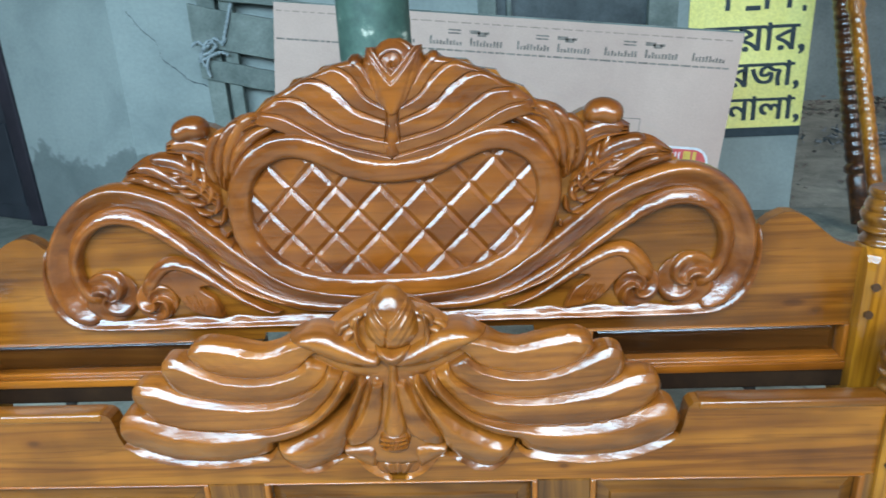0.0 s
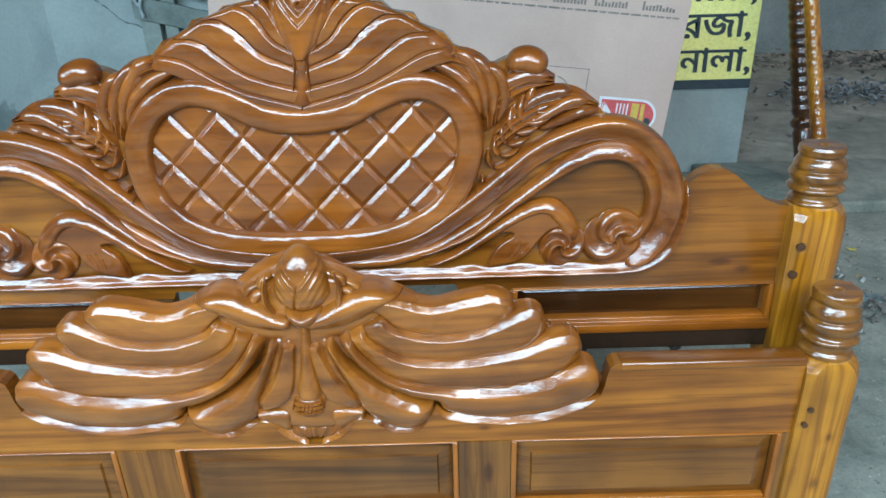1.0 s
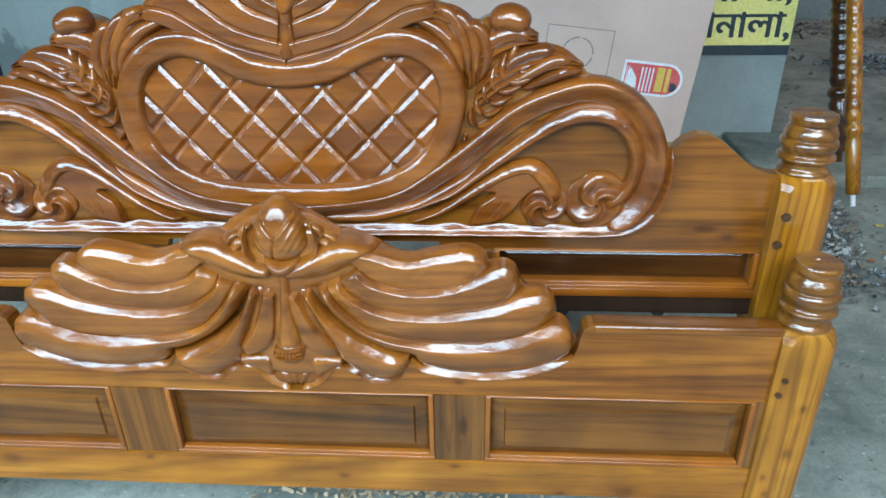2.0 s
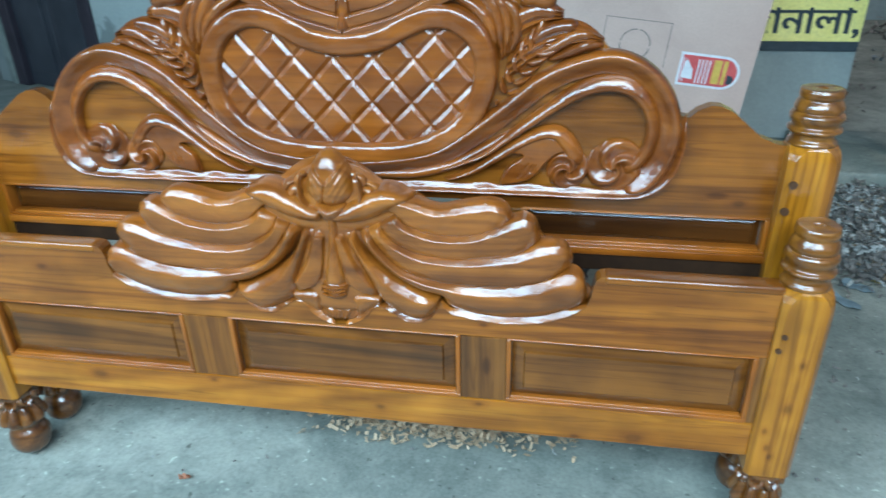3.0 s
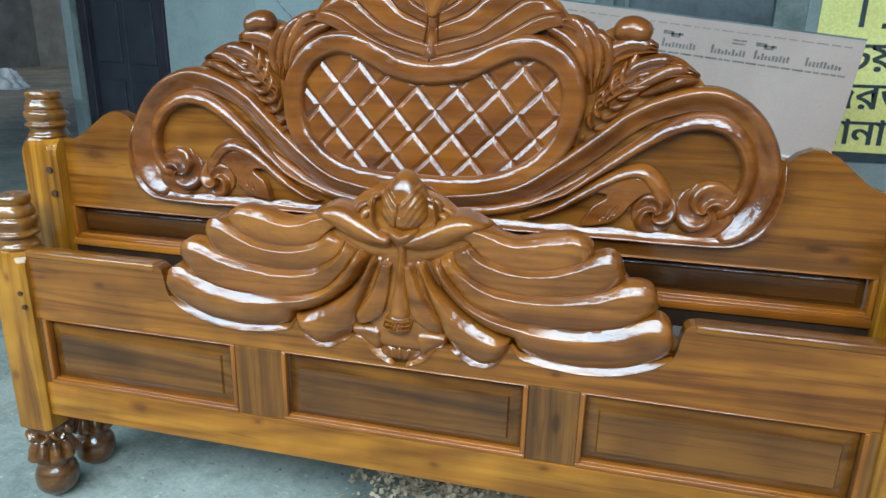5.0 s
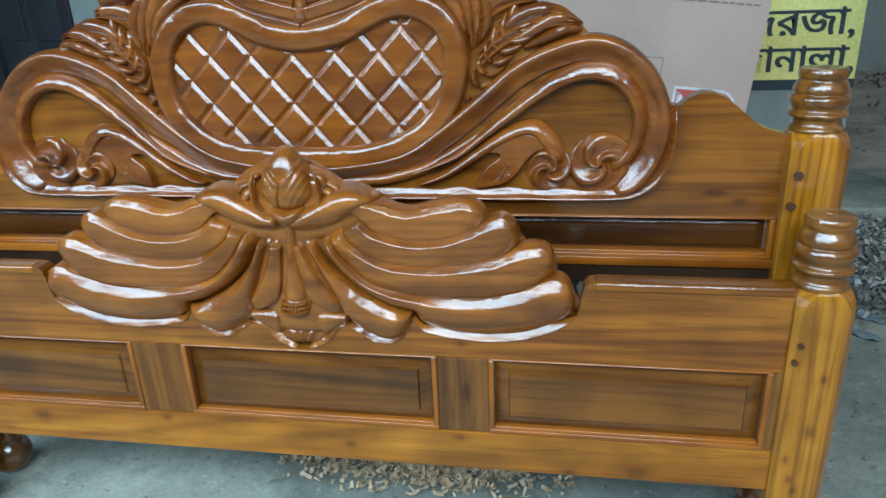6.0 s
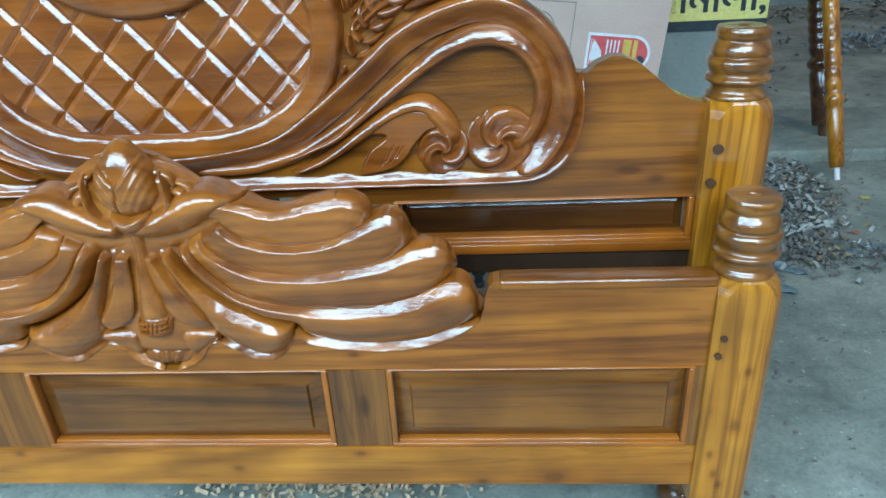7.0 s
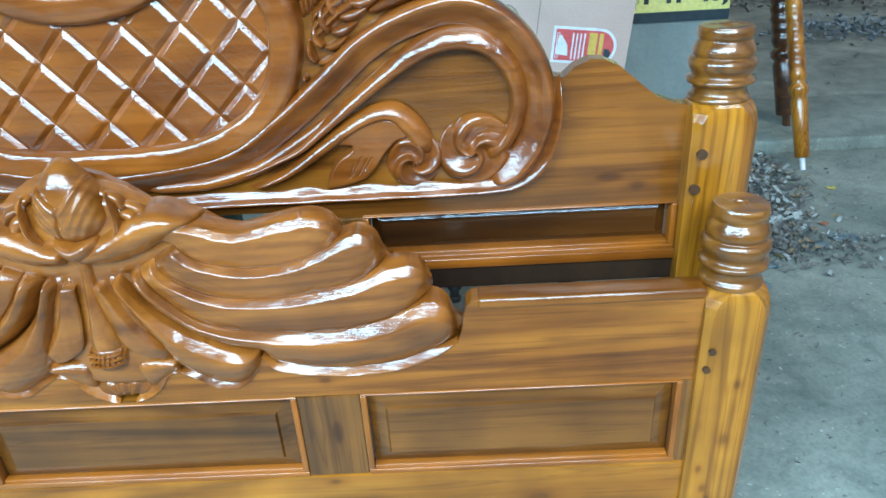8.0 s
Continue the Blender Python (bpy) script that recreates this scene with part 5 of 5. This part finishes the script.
door = base("dark_door", 0, 0, 0, "dark purple-black painted wooden door in the wall", "door")
DARKBLUE = rough_mat("dark_blue_door_paint", [(0.3, (0.018, 0.021, 0.028)), (0.7, (0.040, 0.045, 0.055))], 3, 0.45, 0.2, 0.002)
for x0, x1 in ((-2.215, -2.085), (-1.135, -1.005)):
    part("frame", box(x0, x1, -0.02, 0.10, 0.0, 2.128, 0.006), DARKDOOR, door, "dark purple door frame")
part("frame", box(-2.084, -1.136, -0.02, 0.10, 2.03, 2.128, 0.006), DARKDOOR, door, "dark purple door frame")
for x0, x1 in ((-2.083, -1.612), (-1.608, -1.137)):
    leaf = part("leaf", box(x0, x1, 0.03, 0.07, 0.01, 2.028, 0.004), DARKBLUE, door, "dark blue-grey door leaf")
    for z0, z1 in ((0.12, 0.70), (0.84, 1.30), (1.42, 1.92)):
        part("moulding", box(x0 + 0.07, x1 - 0.07, 0.018, 0.031, z0, z1, 0.008), DARKBLUE, leaf)
# tall upright strip on the wall, left of the frame
part("threshold", box(-2.30, -2.225, -0.03, -0.002, 0.0, 2.05, 0.003), OLDWOOD, door, "pale worn strip beside the frame")
door.matrix_world = CORNER

PANE = rough_mat("dusty_dark_glass", [(0.3, (0.05, 0.062, 0.066)), (0.7, (0.11, 0.13, 0.135))], 5, 0.25, 0.0)
window = base("window_1", 0.75, 3.05, 1.08, "grey framed window with dark panes in the wall", "window", kind="structure")
for x0, x1 in ((0.20, 0.30), (0.36, 0.385), (1.14, 1.30)):
    part("window_frame", box(x0, x1, 3.0, 3.08, 1.081, 2.099, 0.004), OLDWOOD, window)
part("window_sill", box(0.301, 1.139, 2.98, 3.08, 1.081, 1.12, 0.004), OLDWOOD, window)
for x0, x1 in ((0.301, 0.359), (0.386, 1.139)):
    part("pane", box(x0, x1, 3.05, 3.058, 1.121, 2.099), PANE, window, "dark dusty pane")

crack = curve_through([(-1.86, 1.37), (-1.80, 1.27), (-1.72, 1.19), (-1.70, 1.10), (-1.60, 1.01), (-1.55, 0.965), (-1.48, 0.945), (-1.40, 0.905)], 40)
cb_ = bmesh.new()
side = []
for k, (x, z) in enumerate(crack + np.array([0.07, 0.0])):
    w = 0.0028 + 0.0016 * math.sin(k * 1.7)
    j = 0.006 * noise.noise(Vector((x * 40, z * 40, 0)))
    side.append((cb_.verts.new((x + j, 2.9985, z + w + j)), cb_.verts.new((x + j, 2.9985, z - w + j))))
for a, b in zip(side, side[1:]):
    cb_.faces.new((a[0], a[1], b[1], b[0]))
tagged(link_bm("wall_crack", cb_, NAVY), "thin dark crack running down the plastered wall", "crack", kind="structure")

# weathered rack against the wall
rack = base("wooden_rack", -1.11, 2.9, 0, "weathered grey wooden rack of broad sloping boards on legs", "rack")


def sloping_board(name, x0, x1, y0, y1, z0, z1, fall):
    """A worn board nailed on aslant; z0 and z1 hold at its left end."""
    b = box(x0, x1, y0, y1, z0, z1, 0.004)
    bmesh.ops.subdivide_edges(b, edges=[e for e in b.edges if abs(e.verts[0].co.x - e.verts[1].co.x) > 0.1], cuts=7)
    for v in b.verts:
        v.co.z += (v.co.x - x0) * fall + 0.006 * noise.noise(v.co * 14)
        v.co.x += 0.010 * noise.noise(Vector((v.co.z * 22, 3.1, x0)))
    part(name, b, OLDWOOD, rack)


sloping_board("plank", -1.385, -0.84, 2.862, 2.890, 1.176, 1.392, -0.225)
sloping_board("plank", -1.370, -0.84, 2.872, 2.897, 0.992, 1.108, -0.23)
sloping_board("plank", -1.378, -0.84, 2.868, 2.896, 1.430, 1.640, -0.16)
sloping_board("crossbar", -1.335, -0.86, 2.878, 2.897, 0.40, 0.455, -0.05)
for x0, x1, top in ((-1.344, -1.246, 1.66), (-1.222, -1.150, 1.62), (-0.915, -0.850, 1.55)):
    leg = box(x0, x1, 2.899, 2.948, 0, top, 0.005)
    bmesh.ops.subdivide_edges(leg, edges=[e for e in leg.edges if abs(e.verts[0].co.z - e.verts[1].co.z) > 0.5], cuts=9)
    for v in leg.verts:
        v.co.x += 0.008 * noise.noise(Vector((x0, v.co.z * 5, 1.7)))
    part("leg", leg, OLDWOOD, rack)


def cord(pts, radius, n):
    """A twisted strand through points in space."""
    bm = bmesh.new()
    p = [Vector(q) for q in curve_through(pts, n)]
    rings = []
    for k, c in enumerate(p):
        d = (p[min(k + 1, n - 1)] - p[max(k - 1, 0)]).normalized()
        u = d.cross(Vector((0.2, 1, 0.1))).normalized()
        w = d.cross(u)
        ring = []
        for j in range(8):
            a = 2 * math.pi * j / 8
            r = radius * (1 + 0.22 * math.cos(2 * a + 0.9 * k))
            ring.append(bm.verts.new(c + (u * math.cos(a) + w * math.sin(a)) * r))
        rings.append(ring)
    for a, b in zip(rings, rings[1:]):
        for j in range(8):
            bm.faces.new((a[j], a[(j + 1) % 8], b[(j + 1) % 8], b[j]))
    bm.faces.new(rings[0][::-1])
    bm.faces.new(rings[-1])
    bmesh.ops.recalc_face_normals(bm, faces=bm.faces)
    return bm


ROPE = rough_mat("grey_rope", [(0.3, (0.20, 0.24, 0.25)), (0.7, (0.40, 0.45, 0.46))], 40, 0.9, 0.3, 0.001, 120)
rope = base("rope", -1.29, 2.85, 1.1, "loose grey rope knotted round the rack's boards", "rope")
for turns in ([(-1.392, 2.860, 1.170), (-1.350, 2.850, 1.190), (-1.300, 2.842, 1.165), (-1.255, 2.846, 1.205), (-1.215, 2.850, 1.180), (-1.190, 2.853, 1.205)],
              [(-1.330, 2.852, 1.060), (-1.345, 2.846, 1.110), (-1.315, 2.840, 1.160), (-1.285, 2.838, 1.195), (-1.250, 2.844, 1.170), (-1.285, 2.846, 1.135), (-1.330, 2.848, 1.120)],
              [(-1.360, 2.853, 1.085), (-1.320, 2.845, 1.100), (-1.270, 2.842, 1.120), (-1.225, 2.846, 1.130), (-1.190, 2.852, 1.115)],
              [(-1.215, 2.850, 1.165), (-1.190, 2.846, 1.230), (-1.165, 2.849, 1.300), (-1.135, 2.852, 1.385)],
              [(-1.300, 2.846, 1.110), (-1.318, 2.846, 1.050), (-1.310, 2.852, 1.000)]):
    part("strand", cord(turns, 0.0085, 60), ROPE, rope, "", True)


# turned bed posts leaning on the wall
def leaning_post(foot, top, mat, label, tip, stout=1.0):
    foot, top = Vector(foot), Vector(top)
    length = (top - foot).length
    prof = [(0.012, 0.0), (0.012, 0.055), (0.026, 0.056), (0.031, 0.06), (0.033, 0.20), (0.036, 0.30), (0.030, 0.325), (0.041, 0.345), (0.041, 0.365), (0.028, 0.385)]
    z = 0.40
    while z < 1.25:
        prof += [(0.0328, z), (0.0346, z + 0.010), (0.0362, z + 0.023), (0.0346, z + 0.036), (0.0328, z + 0.046)]
        z += 0.048
    prof += [(0.044, 1.30), (0.030, 1.36), (0.046, 1.44), (0.046, 1.75), (0.036, length)]
    prof = [(r * stout, z) for r, z in prof]
    e = base("turned_post", *foot, label, "bed post", "turned posts leaning on the wall")
    m = Matrix.Translation(foot) @ Vector((0, 0, 1)).rotation_difference(top - foot).to_matrix().to_4x4()
    bm = lathe_bm(prof[2:], 0, 0, 22)
    bmesh.ops.transform(bm, matrix=m, verts=bm.verts)
    part("shaft", bm, mat, e, "", True)
    bm = lathe_bm(prof[:2] + [(0.010, 0.058)], 0, 0, 14)
    bmesh.ops.transform(bm, matrix=m, verts=bm.verts)
    part("dowel", bm, tip, e, "pale dowel end")


leaning_post((2.09, 2.06, -0.004), (1.910, 2.950, 2.45), POST, "golden turned bed post leaning on the wall", WHITE)
leaning_post((2.20, 2.50, 0.057), (1.985, 2.935, 1.98), SHADEPANEL_POST, "stout dark turned bed post leaning on the wall", SHADEPANEL_POST, 1.5)

plinth = link_bm("plinth", box(1.75, 4.6, 2.28, 2.99, -0.01, 0.060, 0.015, 3), CONCRETE, True)
tagged(plinth, "low worn concrete plinth along the wall", "plinth", kind="structure")


# ---- litter on the floor ----
def chips(name, count, where, size, mat, label, cat, seed, flat=0.25):
    """Small curled chips strewn on the floor."""
    r = random.Random(seed)
    bm = bmesh.new()
    for _ in range(count):
        x, y = where(r)
        L, W = size * r.uniform(0.4, 1.5), size * r.uniform(0.15, 0.6)
        m = Matrix.Translation((x, y, 0.003 + r.uniform(0, flat) * size)) @ Euler((r.uniform(-0.5, 0.5), r.uniform(-0.5, 0.5), r.uniform(0, 6.3))).to_matrix().to_4x4()
        curl = r.uniform(-0.3, 0.5) * L
        c = [(-L / 2, -W / 2, curl), (0, -W * 0.6, 0), (L / 2, -W * 0.4, curl * 0.7), (L / 2, W * 0.4, curl * 0.8), (0, W / 2, 0), (-L / 2, W / 2, curl)]
        v = [bm.verts.new(m @ Vector(p)) for p in c]
        bm.faces.new((v[0], v[1], v[4], v[5]))
        bm.faces.new((v[1], v[2], v[3], v[4]))
    return tagged(link_bm(name, bm, mat), label, cat, kind="stuff")


def heap(cx, cy, sx, sy):
    return lambda r: (cx + max(-2.2, min(2.2, r.gauss(0, 1))) * sx, cy + max(-2.2, min(2.2, r.gauss(0, 1))) * sy)


def field_of(x0, x1, y0, y1):
    return lambda r: (r.uniform(x0, x1), r.uniform(y0, y1))


chips("wood_shavings", 1500, heap(0.16, 0.30, 0.17, 0.055), 0.020, SHAVING, "pale wood shavings heaped on the floor under the bed ends", "shavings", 5, 0.8)
DIRT = rough_mat("dark_litter", [(0.3, (0.09, 0.09, 0.08)), (0.7, (0.22, 0.21, 0.19))], 30, 0.9, 0.1, 0.001, 90)
PALE = rough_mat("pale_litter", [(0.3, (0.24, 0.265, 0.25)), (0.7, (0.46, 0.48, 0.45))], 30, 0.9, 0.1, 0.001, 90)
def drift(x0, y0, x1, y1, spread):
    """Places along a line, closest to it in its middle."""
    def pick(r):
        k = r.random()
        w = spread * (0.5 + math.sin(k * math.pi))
        return (x0 + (x1 - x0) * k + max(-2, min(2, r.gauss(0, 1))) * w, y0 + (y1 - y0) * k + max(-2, min(2, r.gauss(0, 1))) * w)
    return pick


OCHRE = rough_mat("brown_litter", [(0.3, (0.16, 0.12, 0.07)), (0.7, (0.34, 0.26, 0.16))], 30, 0.9, 0.1, 0.001, 90)
chips("dark_litter", 900, drift(1.92, 2.22, 1.62, 1.30, 0.075), 0.034, DIRT, "dark dry leaves and scraps heaped by the wall", "litter", 7, 0.9)
chips("pale_litter", 380, drift(1.90, 2.18, 1.66, 1.38, 0.065), 0.034, PALE, "pale scraps mixed into the heap by the wall", "litter", 8, 1.0)
chips("brown_litter", 170, drift(1.92, 2.15, 1.70, 1.30, 0.07), 0.026, OCHRE, "brown leaf bits mixed into the heap by the wall", "litter", 12, 1.0)
chips("dark_litter", 300, heap(1.78, 1.28, 0.20, 0.07), 0.024, DIRT, "dark scraps strewn across the floor", "litter", 14, 0.6)
chips("pale_litter", 70, heap(1.84, 1.40, 0.20, 0.13), 0.022, PALE, "pale scraps strewn across the floor", "litter", 15, 0.5)
chips("floor_scraps", 420, field_of(1.0, 2.6, -0.4, 2.2), 0.016, DIRT, "dark crumbs scattered over the floor", "litter", 9)
chips("floor_scraps", 260, field_of(-2.4, 2.6, -0.9, 2.0), 0.012, PALE, "pale crumbs scattered over the floor", "litter", 10)
chips("floor_scraps", 260, field_of(-2.4, 1.0, -0.8, 1.5), 0.012, DIRT, "dark crumbs scattered over the floor", "litter", 11)

BLUEBIT = rough_mat("blue_rubble", [(0.3, (0.10, 0.14, 0.16)), (0.7, (0.26, 0.31, 0.33))], 20, 0.8, 0.2)
chips("rubble", 420, heap(3.75, 4.95, 0.34, 0.22), 0.06, BLUEBIT, "pale blue rubble heaped in the yard", "rubble", 21, 1.1)
chips("rubble", 180, field_of(2.2, 5.5, 3.2, 6.9), 0.05, DIRT, "dark stones scattered over the yard", "rubble", 22, 0.4)
chips("rubble", 260, heap(4.6, 6.4, 0.9, 0.25), 0.09, DIRT, "dark rubble heaped along the yard wall", "rubble", 23, 1.0)


def scrap(name, x, y, w, d, turn, mat, label, cat):
    """A single bent flake lying on the floor."""
    bm = bmesh.new()
    bmesh.ops.create_grid(bm, x_segments=6, y_segments=4, size=0.5)
    for v in bm.verts:
        k = 1 - 0.35 * abs(v.co.y) - 0.2 * abs(v.co.x)
        v.co = Vector((v.co.x * w * k, v.co.y * d * k, 0.003 + 0.10 * w * (v.co.x ** 2) + 0.012 * noise.noise(Vector((v.co.x * 4, v.co.y * 4, x)))))
    got = bmesh.ops.extrude_face_region(bm, geom=bm.faces[:])
    for v in [e for e in got["geom"] if isinstance(e, bmesh.types.BMVert)]:
        v.co.z += 0.0015
    bmesh.ops.recalc_face_normals(bm, faces=bm.faces)
    low = min(v.co.z for v in bm.verts)
    for v in bm.verts:
        v.co.z -= low
    ob = link_bm(name, bm, mat, True)
    ob.matrix_world = pose(x, y, -0.002, 0, 0, turn)
    return tagged(ob, label, cat)


BRICKRED = rough_mat("brick_red", [(0.3, (0.28, 0.11, 0.06)), (0.7, (0.40, 0.18, 0.10))], 40, 0.9, 0.2)
LEAFY = rough_mat("dry_leaf", [(0.3, (0.45, 0.36, 0.06)), (0.7, (0.58, 0.48, 0.12))], 30, 0.8, 0.1)
scrap("paper_scrap", 1.935, 1.82, 0.17, 0.10, -40, PALE, "torn pale paper scrap on the floor", "paper")
scrap("dry_leaf", 1.647, 1.286, 0.075, 0.035, 100, LEAFY, "curled yellow dry leaf on the floor", "leaf")
scrap("dry_leaf", 2.10, 1.835, 0.045, 0.025, -25, LEAFY, "small yellow dry leaf on the floor", "leaf")
scrap("brick_flake", 1.914, 1.506, 0.040, 0.032, 40, BRICKRED, "small reddish brick flake on the floor", "brick flake")
SLATE = rough_mat("slate_blue_offcut", [(0.3, (0.10, 0.15, 0.17)), (0.7, (0.22, 0.29, 0.31))], 14, 0.7, 0.2)
for x, y, w, d, turn in ((1.630, 1.400, 0.26, 0.05, -62), (1.570, 1.225, 0.13, 0.06, -35), (1.790, 1.335, 0.12, 0.09, 20), (1.925, 1.385, 0.11, 0.07, -15), (1.480, 1.115, 0.16, 0.06, -50)):
    scrap("offcut", x, y, w, d, turn, SLATE, "flat slate-blue offcut lying on the floor", "offcut")
scrap("dry_leaf", 0.33, -0.05, 0.035, 0.02, 100, LEAFY, "small yellow dry leaf on the floor", "leaf")
scrap("brick_flake", -0.46, -0.02, 0.035, 0.014, 10, BRICKRED, "flat reddish brick flake on the floor", "brick flake")
scrap("brick_flake", -0.75, -0.20, 0.030, 0.020, 80, BRICKRED, "small reddish brick flake on the floor", "brick flake")


def tarpaulin(x, y, w, d, h):
    """A crumpled plastic sheet lying in a heap."""
    bm = bmesh.new()
    bmesh.ops.create_grid(bm, x_segments=40, y_segments=28, size=0.5)
    for v in bm.verts:
        r = min(1, math.hypot(v.co.x, v.co.y) * 2)
        n = abs(noise.noise(Vector((v.co.x * 5, v.co.y * 7, 2)))) + 0.5 * abs(noise.noise(Vector((v.co.x * 13, v.co.y * 11, 4))))
        v.co = Vector((v.co.x * w * (1 + 0.2 * n), v.co.y * d * (1 + 0.25 * n), 0.006 + h * (1 - r * r) ** 0.7 * (0.45 + 0.8 * n)))
    got = bmesh.ops.extrude_face_region(bm, geom=bm.faces[:])
    for v in [e for e in got["geom"] if isinstance(e, bmesh.types.BMVert)]:
        v.co.z -= 0.004
    bmesh.ops.recalc_face_normals(bm, faces=bm.faces)
    ob = link_bm("plastic_sheet", bm, TARP, True)
    ob.matrix_world = pose(x, y, 0, 0, 0, 30)
    return tagged(ob, "crumpled pale blue plastic sheet heaped on the floor", "plastic sheet")


TARP = rough_mat("pale_blue_plastic", [(0.3, (0.30, 0.44, 0.52)), (0.7, (0.50, 0.62, 0.68))], 6, 0.4, 0.1, 0.001, 40)
tarpaulin(-10.3, 8.9, 1.1, 0.9, 0.42)
